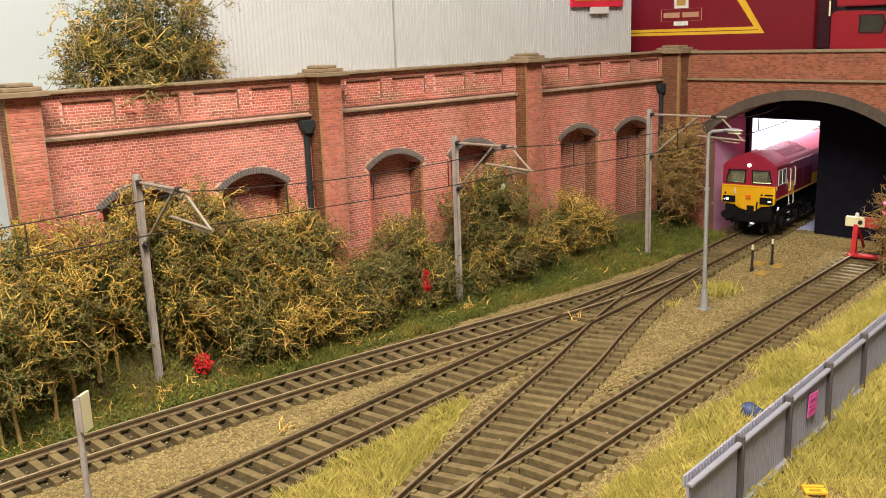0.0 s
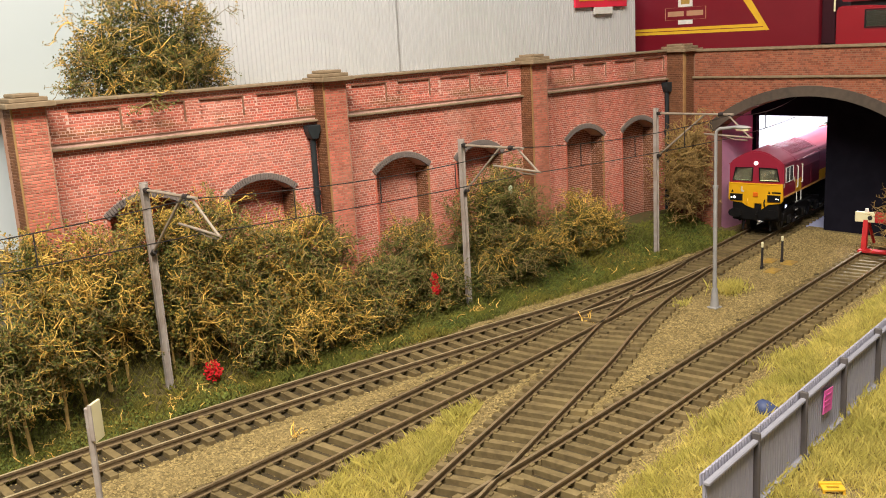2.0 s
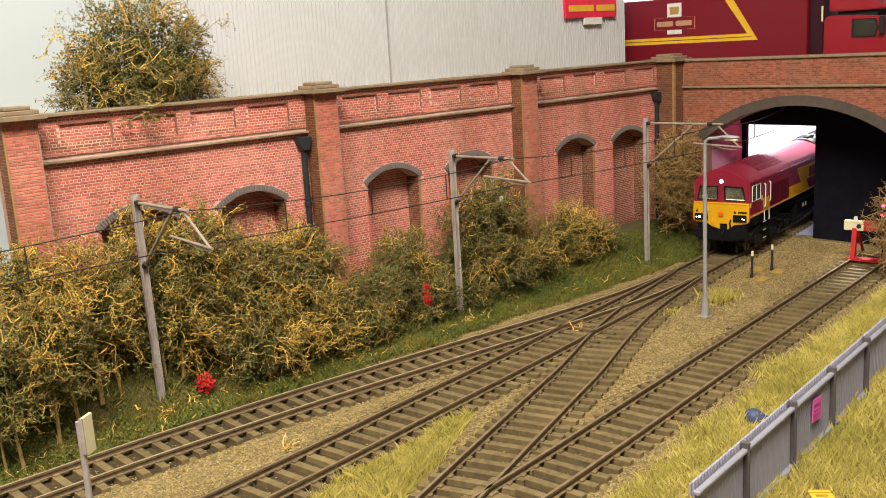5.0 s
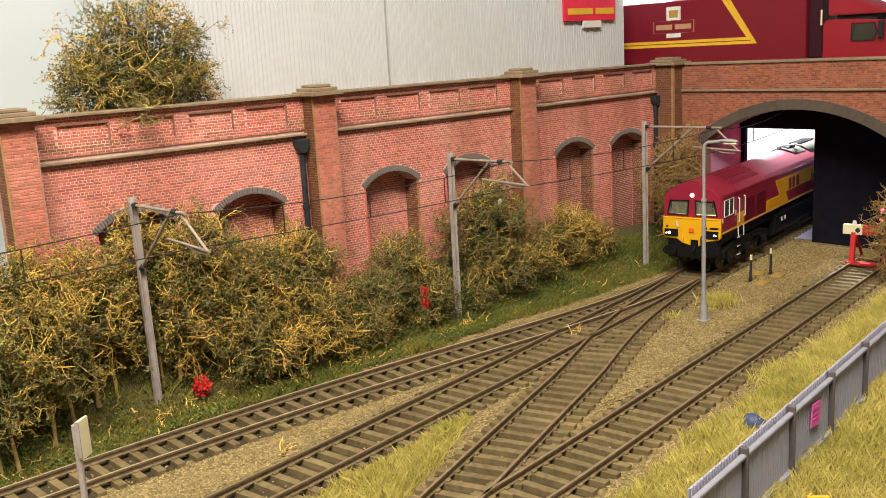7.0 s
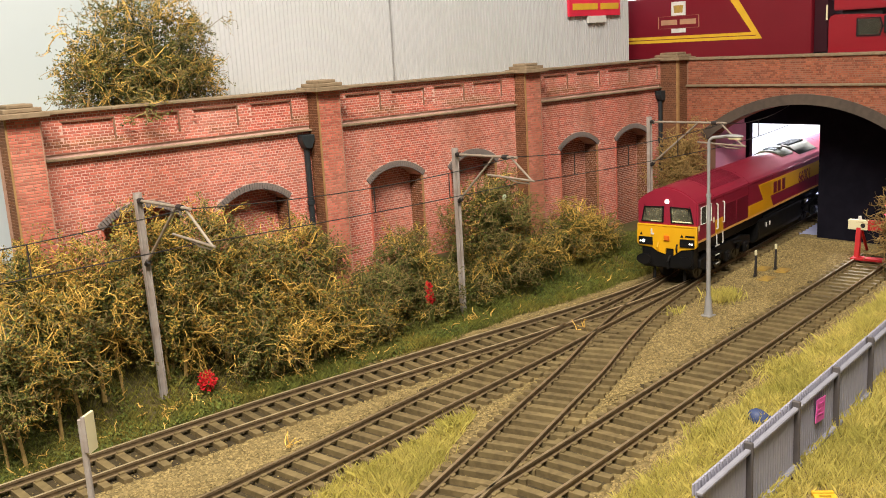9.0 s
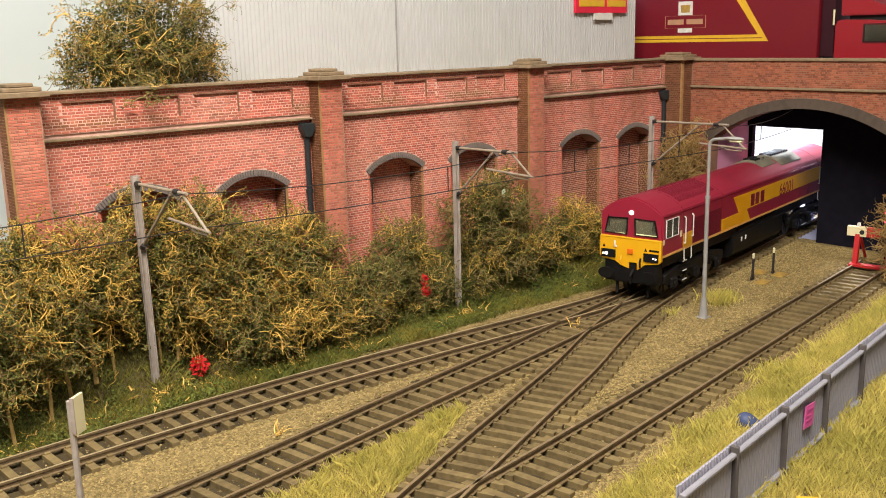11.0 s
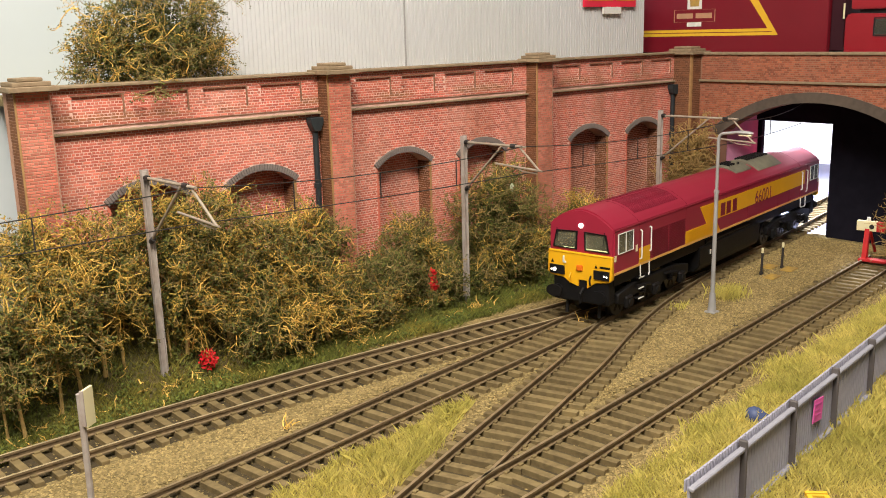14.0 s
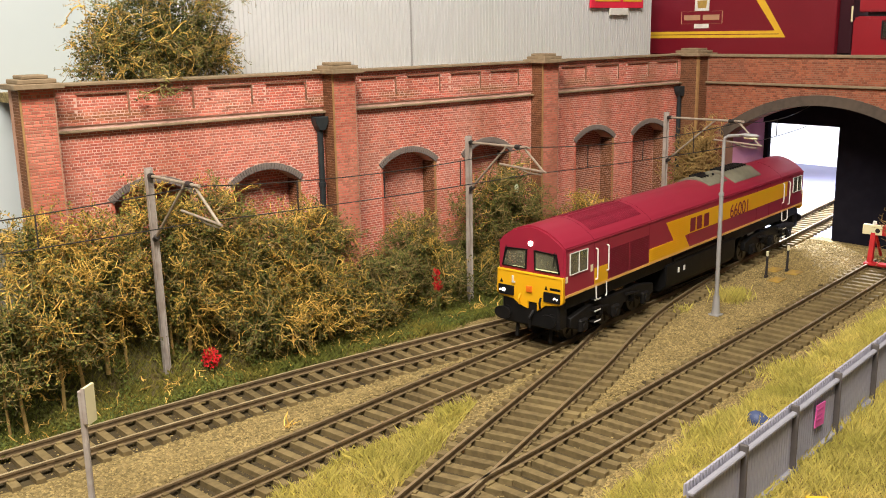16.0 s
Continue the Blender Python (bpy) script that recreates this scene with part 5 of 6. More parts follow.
def build_lorry():
    t = thing("articulated_lorry", "dark red toy articulated lorry with yellow lines parked on the bridge", "lorry", at=(565, 0, 103))
    sd = lambda u, v, d: (-d, u, v)  # noqa: E731
    bm = bmesh.new()
    box(bm, 0, 34, 292.5, 452 - 7, 9.0, 50.5, 0.5)
    trailer = part("trailer_body", bm, M_LORRY, t, "dark red box trailer")
    for z0, z1 in ((20.0, 21.9), (22.4, 24.3)):
        bm = bmesh.new()
        plate(bm, [(325 + (z0 - 20.0) * 0.68, z0), (445, z0), (445, z1), (325 + (z1 - 20.0) * 0.68, z1)], -0.05, 0.12, sd)
        part("yellow_line", bm, M_YELLOW, trailer, "yellow line")
    for o in (0.0, 3.4):
        bm = bmesh.new()
        plate(bm, [(325.0 + o, 20.0 + o * 0.8), (327.9 + o, 20.0 + o * 0.8), (348.1 + o, 50), (345.2 + o, 50)], -0.05, 0.14 + o * 0.01, sd)
        part("yellow_line", bm, M_YELLOW, trailer, "slanting yellow line")
    bm = bmesh.new()
    plate(bm, [(371.2, 29.4), (403.8, 29.4), (403.8, 37.6), (371.2, 37.6)], -0.05, 0.12, sd)
    board = part("name_board", bm, M_LORRY, trailer, "framed name board")
    bm = bmesh.new()
    ring_frame(bm, [(371.2, 29.4), (403.8, 29.4), (403.8, 37.6), (371.2, 37.6)], 0.35, 0.1, 0.22, sd)
    part("board_border", bm, M_GOLD, board, "pale gold border")
    for a, b in ((388.6, 401.6), (373.6, 386.4)):
        bm = bmesh.new()
        plate(bm, [(a, 31.8), (b, 31.8), (b, 35.2), (a, 35.2)], 0.1, 0.2, sd)
        part("name_bar", bm, M_GOLD, board, "plain gold bar in place of lettering")
    for z0, z1 in ((37.9, 47.0), (26.4, 29.2)):
        bm = bmesh.new()
        plate(bm, [(381.8, z0), (393.2, z0), (393.2, z1), (381.8, z1)], -0.05, 0.15, sd)
        part("white_patch", bm, M_WHITE, trailer, "white patch")
    bm = bmesh.new()
    plate(bm, [(384.2, 39.6), (390.8, 39.6), (391.4, 44.6), (383.6, 44.6)], 0.1, 0.22, sd)
    part("emblem", bm, M_TILE, trailer, "brown and gold emblem shape")
    bm = bmesh.new()
    box(bm, 3.5, 30.5, 284.0, 292.4, 10, 48, 0.4)
    part("trailer_front", bm, M_LORRY_SHADE, t, "recessed trailer front section, coloured dark for its shade")
    bm = bmesh.new()
    box(bm, 3, 31, 276, 445, 5, 9, 0.3)
    part("chassis", bm, M_TYRE, t)
    for y in (283, 296, 400, 414, 428):
        for x in (4, 26):
            bm = bmesh.new()
            rod(bm, (x, y, 6.2), (x + 5, y, 6.2), 6.2, seg=24)
            w = part("wheel", bm, M_TYRE, t, "black tyre")
            bm = bmesh.new()
            rod(bm, (x - 0.2, y, 6.2), (x + 5.2, y, 6.2), 3.2, seg=16)
            part("rim", bm, M_LAMPPOST, w)
    # cab
    bm = bmesh.new()
    prism(bm, [(282.5, 5), (282.5, 30.5), (280.5, 32), (262, 31.5), (245, 30), (238, 24), (236, 12), (236, 5)], 1, 33, "x")
    bmesh.ops.bevel(bm, geom=bm.edges[:], offset=1.2, segments=2, affect="EDGES")
    cab = part("cab", bm, M_CABRED, t, "bright red cab")
    bm = bmesh.new()
    prism(bm, [(280, 34.2), (280, 46), (266, 44), (244, 35.5), (244, 34.2)], 3, 31, "x")
    bmesh.ops.bevel(bm, geom=bm.edges[:], offset=0.6, segments=2, affect="EDGES")
    part("wind_deflector", bm, M_CABRED, cab, "red roof deflector")
    bm = bmesh.new()
    box(bm, 6, 28, 252, 276, 30.5, 35, 0.3)
    part("deflector_mount", bm, M_TYRE, cab, "dark mount under the deflector")
    win = [(263.6, 19.4), (251.5, 19.4), (250.0, 24.0), (251.5, 28.4), (263.6, 28.4)]
    bm = bmesh.new()
    plate(bm, win, -0.6, 0.1 - 0.9, sd)
    pane = part("side_window", bm, M_CAB, cab, "dark cab window")
    bm = bmesh.new()
    plate(bm, win, -0.95, -0.5, sd)
    part("glass", bm, M_GLASS, pane)
    bm = bmesh.new()
    ring_frame(bm, [(264.6, 18.6), (250.5, 18.6), (248.8, 24.0), (250.6, 29.2), (264.6, 29.2)], 0.6, -1.0, -0.3, sd)
    part("window_frame", bm, M_TYRE, pane)
    bm = bmesh.new()
    box(bm, -2.6, -0.2, 244.5, 247.5, 20, 30, 0.5)
    part("mirror", bm, M_TYRE, cab, "black door mirror")
    bm = bmesh.new()
    pipe(bm, [(2, 283.6, 29), (2, 283.6, 38)], 0.6, 8)
    part("intake_tube", bm, M_CREAM, t, "pale air intake stack")


M_GOLD = material("pale_gold_paint", (0.50, 0.28, 0.16), 0.6, grain=60, bump=0.0)
build_lorry()


def build_board_sign():
    t = thing("name_sign", "bright red name sign with yellow lettering bars on the warehouse wall", "sign", at=(0, 407.5, 0))
    bm = bmesh.new()
    box(bm, 474.5, 527.0, 0, 1.5, 143.2, 165, 0.2)
    face = part("red_face", bm, M_SIGNRED, t, "bright red board")
    for a, b in ((478, 503), (506, 525)):
        bm = bmesh.new()
        box(bm, a, b, -0.3, 0, 147.2, 151.2, 0.05)
        part("lettering_bar", bm, M_YELLOW, face, "plain yellow bar in place of lettering")
    bm = bmesh.new()
    box(bm, 493.5, 511.5, -0.2, 1.3, 138.8, 143.2, 0.1)
    part("lower_plate", bm, M_WHITE, t, "small white lower plate")


build_board_sign()

# ---- planting ----
M_TWIG = material("golden_twig", (0.80, 0.51, 0.125), 0.75, second=(0.60, 0.36, 0.07), grain=150, island=0.4, bump=0.0)
M_TWIG_WIRY = material("wiry_tan_twig", (0.44, 0.29, 0.10), 0.8, second=(0.27, 0.17, 0.06), grain=150, island=0.35, bump=0.0)
M_STEM = material("pale_woody_stem", (0.55, 0.37, 0.13), 0.8, second=(0.38, 0.25, 0.08), grain=300, bump=0.2)
M_TWIG_BROWN = material("brown_twig", (0.36, 0.265, 0.10), 0.8, second=(0.22, 0.15, 0.055), grain=150, island=0.35, bump=0.0)
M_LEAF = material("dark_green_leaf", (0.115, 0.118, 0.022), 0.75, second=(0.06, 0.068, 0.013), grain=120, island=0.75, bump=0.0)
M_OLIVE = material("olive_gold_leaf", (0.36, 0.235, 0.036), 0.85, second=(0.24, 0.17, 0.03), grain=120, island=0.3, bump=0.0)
M_REDLEAF = material("red_petal", (0.75, 0.022, 0.025), 0.7, second=(0.62, 0.015, 0.02), grain=200, island=0.3, bump=0.0)
M_BLADE = material("straw_grass", (0.64, 0.53, 0.14), 0.85, second=(0.49, 0.42, 0.09), third=(0.31, 0.285, 0.05), grain=70, blotch=32, amount=0.65, island=0.28, bump=0.0)
M_BLADE_GREEN = material("green_grass", (0.165, 0.168, 0.026), 0.85, second=(0.11, 0.125, 0.022), third=(0.32, 0.22, 0.04), grain=60, blotch=22, island=0.45, bump=0.0)
M_MOSS = material("bank_moss", (0.115, 0.145, 0.026), 0.9, second=(0.065, 0.095, 0.02), third=(0.21, 0.145, 0.035), grain=80, blotch=28, island=0.5, bump=0.0)


def add_leaf(v, f, p, size, rnd):
    """A bent leaf of two triangles."""
    d = Vector((rnd.gauss(0, 1), rnd.gauss(0, 1), rnd.gauss(0, 1))).normalized()
    a = d.orthogonal().normalized() * size * 0.42
    n = d.cross(a).normalized() * size * rnd.uniform(-0.25, 0.25)
    k = len(v)
    tip = p + d * size
    mid = p + d * size * 0.5
    v += [tuple(p), tuple(mid + a + n), tuple(tip), tuple(mid - a + n)]
    f += [(k, k + 1, k + 2), (k, k + 2, k + 3)]


def build_bush(name, x, y, z, rx, rz, green, label, group, ry=None, sprigs=None, leaves=None, bare=False, seed=0, floor_z=None, trunk=True):
    """A wiry bush: a leafy core coloured dark for its inner shade inside an uneven outline, and forked curling twigs
    that carry small tufts of leaf.
    """
    rnd = random.Random(seed)
    size = rx * rz
    ry = ry or min(rx, 12.0)
    sprigs = sprigs or int(60 + size * 0.34)
    leaves = leaves if leaves is not None else int(700 + size * 8.0)
    base = (floor_z if floor_z is not None else ground_z(x, y)) - 1.0
    t = thing(name, label, "bush", group, at=(x, y, base))
    z0 = z - base
    gold, brown, dark, dry = ([], []), ([], []), ([], []), ([], [])
    if trunk:
        bm = bmesh.new()
        for k in range(2):
            foot = Vector((rnd.uniform(-0.4, 0.4) * rx, rnd.uniform(-5, 1), 0))
            knee = foot + Vector((rnd.uniform(-2, 2), rnd.uniform(-1, 1), max(4.0, z0) * 0.5))
            tip = knee + Vector((rnd.uniform(-4, 4), rnd.uniform(-1, 2), max(4.0, z0) * 0.5))
            r = rnd.uniform(0.55, 1.0)
            rod(bm, foot, knee, r, r * 0.75, seg=7)
            rod(bm, knee, tip, r * 0.75, r * 0.4, seg=7)
        part("stem", bm, M_TWIG_BROWN if bare else M_STEM, t, "pale woody stems")

    def clump(p):
        return noise.noise(Vector((p.x * 0.085 + seed * 7.3, p.y * 0.085, p.z * 0.085)))

    def reach(d):
        return 0.88 + 0.42 * noise.noise(d * 1.9 + Vector((seed * 3.1, 0, 0)))

    def jitter(a):
        return Vector((rnd.gauss(0, a), rnd.gauss(0, a), rnd.gauss(0, a)))

    def clear(p):
        """Whether a place keeps clear of the masts, which stand before the bushes."""
        return not any(abs(x + p.x - mx) < 4.5 and y + p.y < my + 2.0 for mx, my in ((146.3, 340.3), (306.5, 338.5), (452.4, 331.0)))

    def tuft(p, gilt, count):
        for _ in range(count if clear(p) else 0):
            v, f = dry if rnd.random() < gilt else dark
            add_leaf(v, f, p + jitter(0.55), rnd.uniform(0.6, 1.15), rnd)

    def sprig(p, way, steps, r, depth, gilt, wood):
        pts = [p.copy()]
        bend = jitter(0.24)
        for _ in range(steps):
            way = (way + bend + jitter(0.22)).normalized()
            p = p + way * rnd.uniform(1.3, 2.2)
            if p.z < 0.6:
                p.z = 0.6
            pts.append(p.copy())
            if depth and rnd.random() < 0.58:
                side = way.orthogonal().normalized()
                side.rotate(Matrix.Rotation(rnd.uniform(0, 6.283), 3, way))
                sprig(p, (way * 0.5 + side * 0.8).normalized(), rnd.randint(1, 3), r * 0.72, depth - 1, gilt, wood)
            if not bare and rnd.random() < 0.5:
                tuft(p, gilt * 0.7, rnd.randint(1, 4))
        if all(clear(q) for q in pts):
            add_tube(*wood, pts, r, r * 0.5)
        if not bare:
            tuft(p, gilt * 0.7, rnd.randint(0, 3))

    centre = Vector((0, 0, z0))
    for i in range(sprigs):
        d = Vector((rnd.gauss(0, 1), rnd.gauss(-0.25, 1), rnd.gauss(0.1, 1))).normalized()
        way = Vector((d.x * rx, d.y * ry, d.z * rz))
        p = centre + way * reach(d) * rnd.uniform(0.30 if bare else 0.66, 1.0)
        if p.z < 1.0:
            continue
        c = clump(p) + 0.12 * d.z
        gilt = min(0.9, max(0.03, 0.92 - green * 1.12 + c * 1.4))
        sprig(p, (way.normalized() + jitter(0.55)).normalized(), rnd.randint(3, 6), rnd.uniform(0.26, 0.46) if bare else rnd.uniform(0.18, 0.38), 2, gilt, gold if not bare and rnd.random() < 0.08 + 0.95 * gilt else brown)
    for i in range(leaves):
        d = jitter(1.0).normalized()
        r = rnd.random() ** 0.5 * reach(d)
        p = centre + Vector((d.x * rx, d.y * ry, d.z * rz)) * r
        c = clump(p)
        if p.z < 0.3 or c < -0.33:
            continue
        # gold leaves fade out inwards, so the inner shade is in the leaf colour
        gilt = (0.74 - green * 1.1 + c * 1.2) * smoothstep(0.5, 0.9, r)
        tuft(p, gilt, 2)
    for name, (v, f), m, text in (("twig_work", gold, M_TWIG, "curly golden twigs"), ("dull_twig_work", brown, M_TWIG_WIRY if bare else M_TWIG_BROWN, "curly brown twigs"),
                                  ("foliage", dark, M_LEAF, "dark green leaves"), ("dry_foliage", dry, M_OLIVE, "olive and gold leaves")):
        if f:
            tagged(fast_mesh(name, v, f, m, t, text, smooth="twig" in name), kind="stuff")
    return t


BUSHES = [
    (104, 348, 54, 12, 14, 0.35), (108, 338, 34, 17, 22, 0.45), (86, 329, 28, 11, 18, 0.66), (129, 347, 45, 20, 21, 0.25),
    (154, 349, 48, 20, 24, 0.35), (174, 347, 49, 22, 25, 0.45), (192, 344, 34, 24, 26, 0.38), (218, 347, 37, 24, 22, 0.80),
    (222, 338, 15, 20, 16, 0.30), (158, 347, 28, 21, 16, 0.32), (192, 335, 14, 20, 13, 0.40), (262, 346, 18, 20, 15, 0.95),
    (283, 352, 28, 17, 14, 0.75), (290, 344, 11, 15, 12, 0.80), (338, 351, 38, 29, 25, 1.15), (340, 345, 14, 27, 17, 0.85),
    (366, 348, 15, 20, 17, 0.55), (405, 352, 21, 22, 15, 0.30), (430, 354, 15, 16, 10, 0.50), (312, 344, 8, 14, 10, 0.85),
    (245, 342, 10, 16, 12, 0.5), 
]
for i, (x, y, z, rx, rz, green) in enumerate(BUSHES):
    tone = "dark green leafy bush with golden twigs on the bank" if green > 0.55 else "golden brown twiggy bush with sparse green leaves on the bank"
    build_bush("bush", x, y, z, rx, rz, green, tone, "bushes along the wall", seed=i + 1)
build_bush("bush", 174, 382, 134, 34, 25, 0.62, "green and golden bush growing above the wall top", "", ry=10, seed=41, floor_z=109)
build_bush("bush", 499, 343, 40, 24, 34, 0.02, "bare brown wiry bush in the corner by the bridge", "", ry=9, leaves=700, sprigs=620, bare=True, seed=42, trunk=False)
build_bush("bush", 156, 384, 121, 19, 13, 0.80, "green leafy bush growing above the wall top", "", ry=9, seed=44, floor_z=109)
build_bush("bush", 190, 384, 122, 20, 14, 0.75, "green leafy bush growing above the wall top", "", ry=9, seed=45, floor_z=109)
build_bush("bush", 167, 365, 112.5, 5, 3.5, 0.75, "small trailing sprig hanging over the wall coping", "", ry=4, seed=46, floor_z=108, leaves=36, sprigs=9, trunk=False)
build_bush("bush", 497, 205, 22, 13, 26, 0.05, "bare brown wiry bush beside the buffer stop", "", ry=16, leaves=250, sprigs=300, bare=True, seed=43)


def build_flower_clump(x, y, z, rx, rz, seed, label):
    rnd = random.Random(seed)
    base = ground_z(x, y)
    t = thing("red_flower_clump", label, "flowers", "red flower clumps", at=(x, y, base))
    v, f = [], []
    for i in range(420):
        d = Vector((rnd.gauss(0, 1), rnd.gauss(0, 1), rnd.gauss(0, 1))).normalized() * rnd.random() ** 0.35
        add_leaf(v, f, Vector((d.x * rx, d.y * rx, z - base + d.z * rz)), rnd.uniform(0.6, 1.1), rnd)
    fast_mesh("petals", v, f, M_REDLEAF, t, "bright red petals")
    bm = bmesh.new()
    for k in range(4):
        rod(bm, (rnd.uniform(-1.5, 1.5), rnd.uniform(-1.5, 1.5), -0.5), (rnd.uniform(-2, 2), rnd.uniform(-2, 2), z - base), 0.3, seg=5)
    part("stem", bm, M_LEAF, t)


build_flower_clump(164, 336.5, 4.8, 3.6, 4.4, 51, "bright red flower clump in the grass of the bank")
build_flower_clump(283, 335.5, 12.5, 2.2, 3.0, 52, "bright red flower clump among the bushes")
build_flower_clump(283, 336.5, 17.5, 1.6, 2.8, 53, "bright red flower clump among the bushes")


def build_pale_leaf():
    t = thing("pale_leaf", "single pale greenish white leaf caught on the dark bush", "leaf", at=(336, 335.5, 53))
    bm = bmesh.new()
    plate(bm, [(-1.4, -1.6), (0.6, -2.2), (1.8, -0.6), (1.5, 1.4), (0.2, 2.2), (-1.5, 1.2)], -0.2, 0.2, lambda u, v, d: (u, d + 0.2 * u, v))
    part("leaf", bm, M_PALELEAF, t)


M_PALELEAF = material("pale_leaf_green", (0.55, 0.62, 0.42), 0.7, grain=100, bump=0.0)
build_pale_leaf()


def front_edge(x):
    return float(np.interp(x, FRONT_TRACK.p[:, 0], FRONT_TRACK.p[:, 1]))


def inside_poly(x, y, poly):
    hit = False
    for (x0, y0), (x1, y1) in zip(poly, poly[1:] + poly[:1]):
        if (y0 > y) != (y1 > y) and x < (x1 - x0) * (y - y0) / (y1 - y0) + x0:
            hit = not hit
    return hit


GRASS_ISLE = [(100, 215), (133, 231), (161, 240), (184, 239.5), (214, 245.5), (222, 242.5), (193, 226), (172, 216), (150, 205), (110, 190), (80, 190)]


def grass_kind(x, y):
    """0 none, 1 straw grass, 2 green bank grass, with its density."""
    n = noise.noise(Vector((x * 0.045, y * 0.045, 7.0)))
    if y > 316 + 5 * n and x < 528:
        return 2, 1.0
    if inside_poly(x, y, GRASS_ISLE):
        return 1, 0.85 + n
    d = front_edge(x) - y
    if d > 24 + 7 * n:
        return 1, min(1.0, (d - 22) / 12 + 0.2) * (0.75 + 0.6 * n)
    return 0, 0.0


def build_grass():
    rnd = random.Random(5)
    sets = {1: ([], []), 2: ([], [])}

    def blade(v, f, x, y, h, lean, w):
        z = ground_z(x, y) - 0.3
        a = rnd.uniform(0, 6.283)
        dx, dy = math.cos(a) * lean * h, math.sin(a) * lean * h
        b = rnd.uniform(0, 6.283)
        wx, wy = math.cos(b) * w, math.sin(b) * w
        k = len(v)
        v += [(x - wx, y - wy, z), (x + wx, y + wy, z), (x + dx * 0.4 + wx * 0.6, y + dy * 0.4 + wy * 0.6, z + h * 0.6), (x + dx, y + dy, z + h * 0.95)]
        f += [(k, k + 1, k + 2), (k, k + 2, k + 3)]

    for _ in range(380000):
        x, y = rnd.uniform(90, 480), rnd.uniform(95, 250)
        if y > 40 + x * 0.62 and y > front_edge(x) + 62:
            continue
        kind, dens = grass_kind(x, y)
        if kind == 1 and rnd.random() < dens:
            tall = 1.0 + 0.8 * max(0, noise.noise(Vector((x * 0.09, y * 0.09, 2.0))))
            low = 0.3 if abs(x - 227.5) < 6 and abs(y - 111.5) < 6 else 1.0
            blade(*sets[1], x, y, rnd.uniform(1.3, 4.2) * tall * low, abs(rnd.gauss(0.1, 0.4)), 0.046)
    for cx, cy, r, n, h in ((408, 255, 9, 700, 7.5), (258, 162, 12, 1000, 7.5), (330, 180, 12, 700, 6.0), (300, 150, 12, 700, 6.0), (246, 152, 8, 400, 6), (375, 262, 6, 120, 5), (180, 226, 9, 500, 5), (250, 122, 16, 700, 6), (285, 127, 18, 800, 7.5), (320, 133, 18, 800, 8), (355, 139, 16, 600, 8), (222, 116, 14, 500, 5)):
        for _ in range(n):
            x, y = rnd.gauss(cx, r * 0.5), rnd.gauss(cy, r * 0.4)
            if abs(x - 227.5) > 6 or abs(y - 111.5) > 6:
                blade(*sets[1], x, y, rnd.uniform(0.5, 1.0) * h, rnd.uniform(0.1, 0.6), 0.062)
    for _ in range(60000):
        x, y = rnd.uniform(60, 528), rnd.uniform(313, 358)
        kind, dens = grass_kind(x, y)
        if kind == 2:
            h = rnd.uniform(1.2, 3.6) * (1.0 + 1.0 * max(0, noise.noise(Vector((x * 0.07, y * 0.07, 9.0)))))
            blade(*sets[2], x, y, h, rnd.uniform(0.2, 0.9), 0.11)
    tagged(fast_mesh("dry_grass", *sets[1], M_BLADE), "straw yellow static grass in front of the tracks", "grass", kind="stuff")
    tagged(fast_mesh("bank_grass", *sets[2], M_BLADE_GREEN), "green grass on the bank below the wall", "grass", kind="stuff")
    v, f = [], []
    for _ in range(46000):
        x, y = rnd.uniform(60, 528), rnd.uniform(318, 362)
        if noise.noise(Vector((x * 0.06, y * 0.06, 1.0))) > -0.15:
            add_leaf(v, f, Vector((x, y, ground_z(x, y) + rnd.uniform(0.0, 2.6))), rnd.uniform(0.6, 1.4), rnd)
    tagged(fast_mesh("ground_cover", v, f, M_MOSS), "low dark green leafy ground cover on the bank", "ground cover", kind="stuff")
    # loose golden twigs on the bank
    v, f = [], []
    spots = [(148, 334, 4)] * 26 + [(303, 331, 4)] * 24 + [(326, 279, 4)] * 16 + [(160, 272, 2)] * 6 + [(205, 330, 6)] * 20 + [(240, 327, 6)] * 18
    for k in range(420 + len(spots)):
        x, y = rnd.uniform(80, 470), rnd.uniform(320, 345)
        if k >= 420:
            sx, sy, sr = spots[k - 420]
            x, y = rnd.gauss(sx, sr * 0.6), rnd.gauss(sy, sr * 0.4)
        elif x > 240 and rnd.random() < 0.55:
            continue
        p = Vector((x, y, ground_z(x, y) + 0.4))
        w = Vector((rnd.gauss(0, 1), rnd.gauss(0, 0.6), rnd.uniform(0, 0.9))).normalized()
        pts = [p]
        for k in range(rnd.randint(2, 5)):
            w = (w + Vector((rnd.gauss(0, 0.6), rnd.gauss(0, 0.6), rnd.gauss(0, 0.4)))).normalized()
            p = p + w * rnd.uniform(0.8, 1.9)
            pts.append(p)
        add_tube(v, f, pts, 0.3, 0.12)
    tagged(fast_mesh("loose_twigs", v, f, M_TWIG), "loose golden twigs lying on the bank", "twigs", kind="stuff")


build_grass()


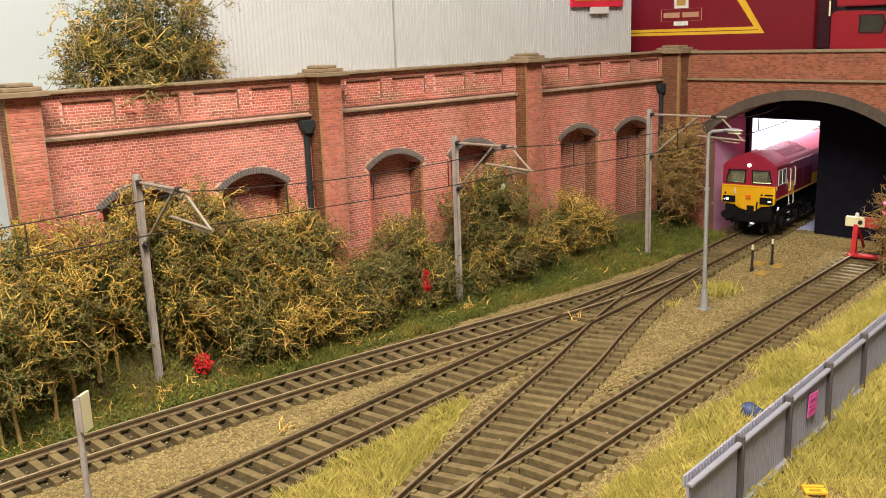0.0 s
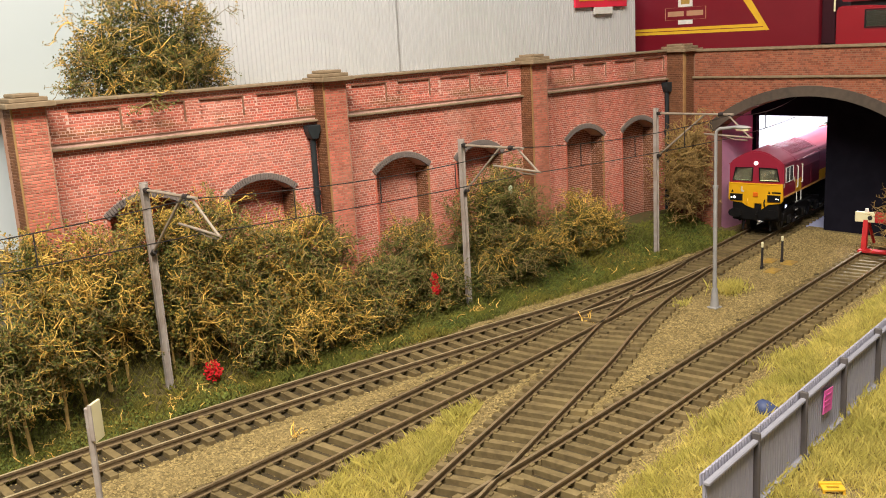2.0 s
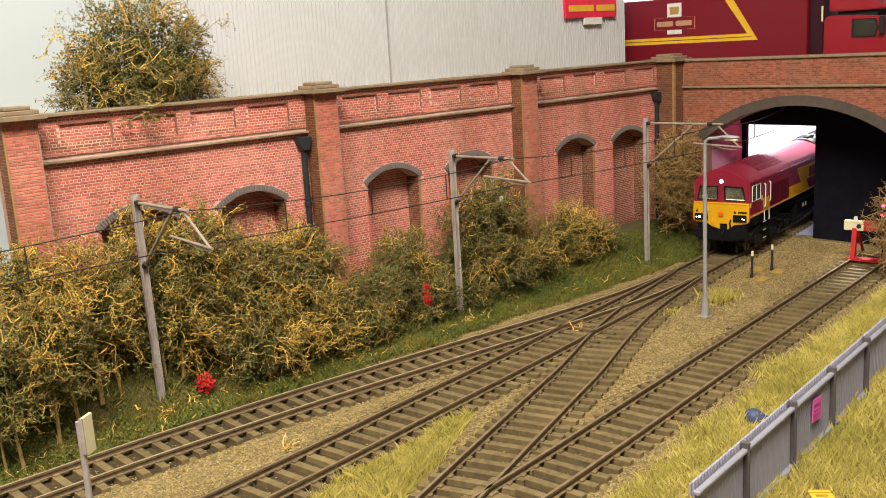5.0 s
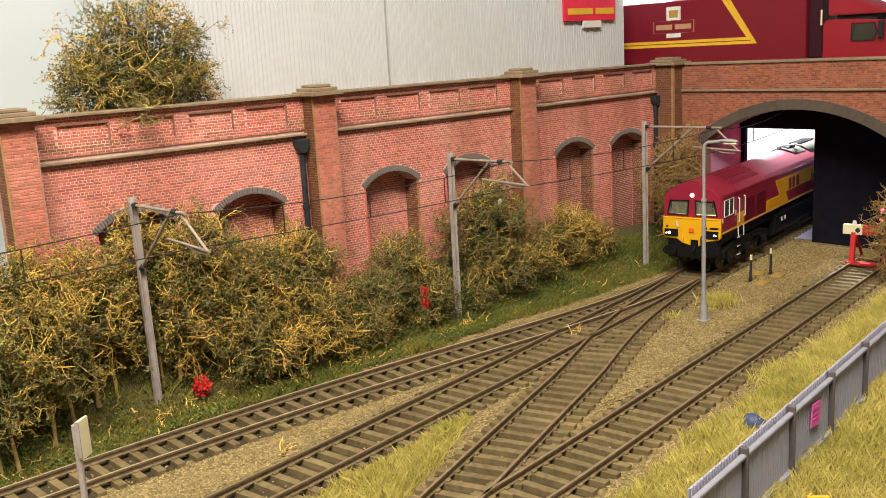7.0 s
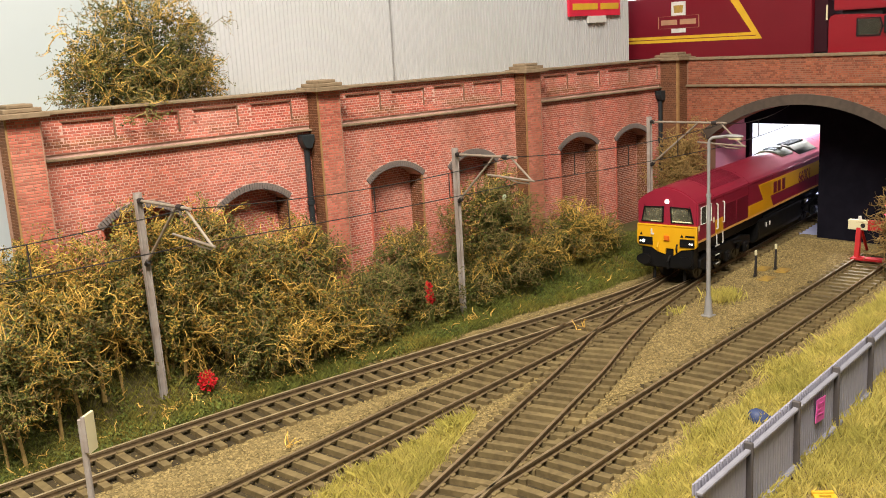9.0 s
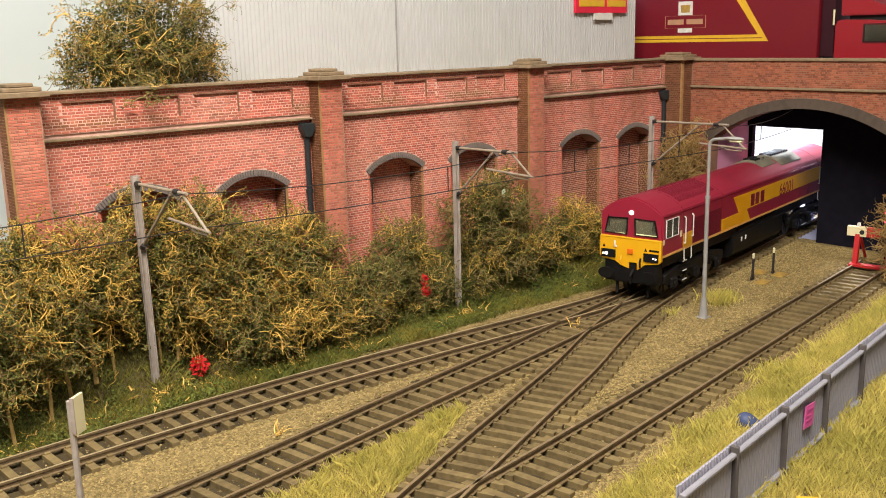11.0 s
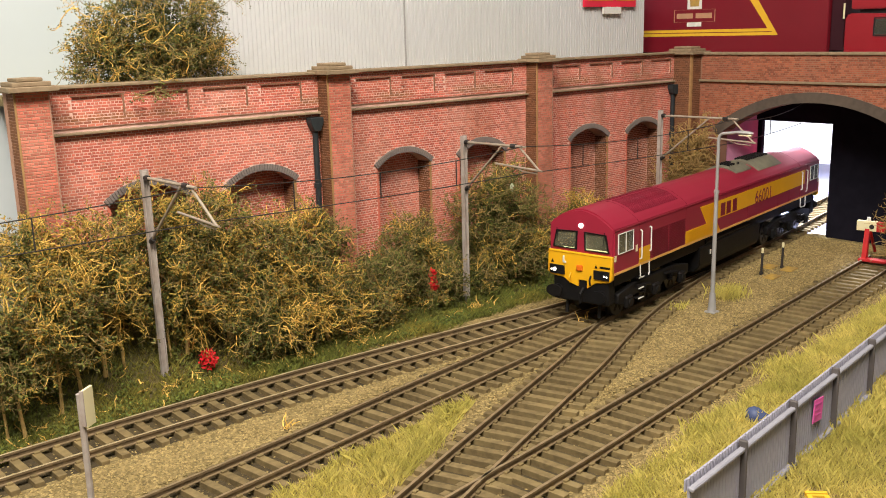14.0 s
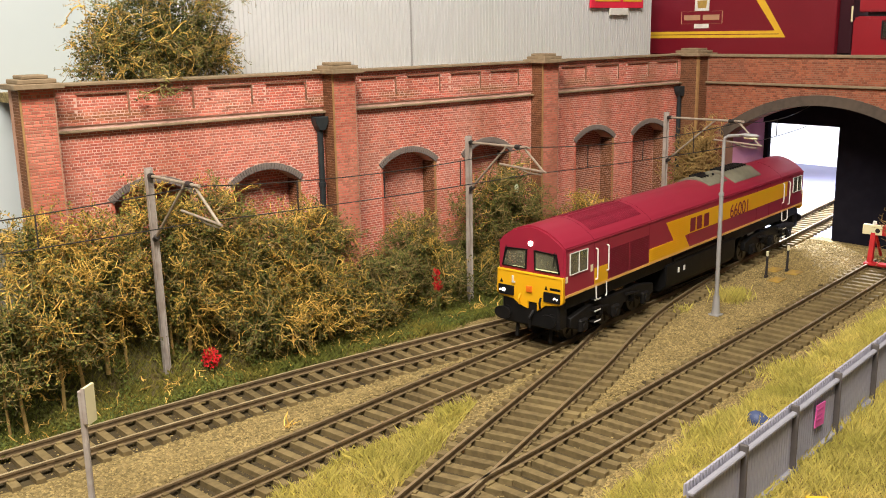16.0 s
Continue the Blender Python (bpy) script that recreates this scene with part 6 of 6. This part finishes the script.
def build_stones():
    rnd = random.Random(9)
    v, f = [], []
    base = [Vector((1, 0, 0)), Vector((-0.9, 0.2, 0)), Vector((0.1, 1, 0.1)), Vector((0, -1, 0)), Vector((0, 0, 0.9)), Vector((0.1, 0, -0.8))]
    tri = [(0, 2, 4), (2, 1, 4), (1, 3, 4), (3, 0, 4), (2, 0, 5), (1, 2, 5), (3, 1, 5), (0, 3, 5)]
    for _ in range(120000):
        x, y = rnd.uniform(60, 565), rnd.uniform(160, 324)
        if y < x * 0.32 + 40:
            continue
        kind, dens = grass_kind(x, y)
        if kind == 2 and y > 322 or kind == 1 and dens > 0.45:
            continue
        near = track_distance(x, y) < 16
        if near and rnd.random() < 0.93:
            continue
        s = rnd.uniform(0.30, 0.66) * (0.8 if near else 1.0)
        a = rnd.uniform(0, 6.283)
        ca, sa = math.cos(a), math.sin(a)
        k = len(v)
        z = ground_z(x, y) + s * 0.1
        for p in base:
            q = p * s * rnd.uniform(0.7, 1.25)
            v.append((x + q.x * ca - q.y * sa, y + q.x * sa + q.y * ca, z + q.z * 0.8))
        f += [(k + i, k + j, k + m) for i, j, m in tri]
    tagged(fast_mesh("ballast_stones", v, f, M_STONES), "loose tan ballast stones round the tracks", "ballast", kind="stuff")


build_stones()

# ---- movement ----
FRONT_AT = [(0, 523.6), (0.5, 523.7), (1, 523.7), (1.5, 523.5), (2, 522.0), (2.5, 518.9), (3, 514.8), (3.5, 508.6), (4, 501.4), (6.5, 452.8),
            (7, 444.0), (7.5, 435.0), (8, 425.8), (8.5, 416.6), (9, 407.6), (11.5, 362.4), (12, 353.8), (12.5, 345.2), (13, 336.4), (13.5, 327.2),
            (14, 317.8), (14.5, 307.6), (15, 297.2), (15.5, 286.8), (16, 276.8)]


def front_at(t):
    return float(np.interp(t, [a for a, _ in FRONT_AT], [b for _, b in FRONT_AT]))


def loco_pose(x):
    s = MAIN.s_of_x(x)
    a, b = MAIN.at(s + 45), MAIN.at(s + 223)
    way = (b - a) / np.linalg.norm(b - a)
    front = a - way * 45
    return Matrix.Translation((front[0] * MM, front[1] * MM, 0)) @ Matrix.Rotation(math.atan2(way[1], way[0]), 4, "Z")


def motions():
    walk(LOCO, [(t, loco_pose(x)) for t, x in FRONT_AT])
    start = MAIN.s_of_x(front_at(0))
    times = [k * 0.4 for k in range(41)]
    for w, x in WHEELS:
        walk(w, [(t, Matrix.Translation((x * MM, 0, 7.0 * MM)) @ Matrix.Rotation((MAIN.s_of_x(front_at(t)) - start) / 7.0, 4, "Y")) for t in times])


motions()
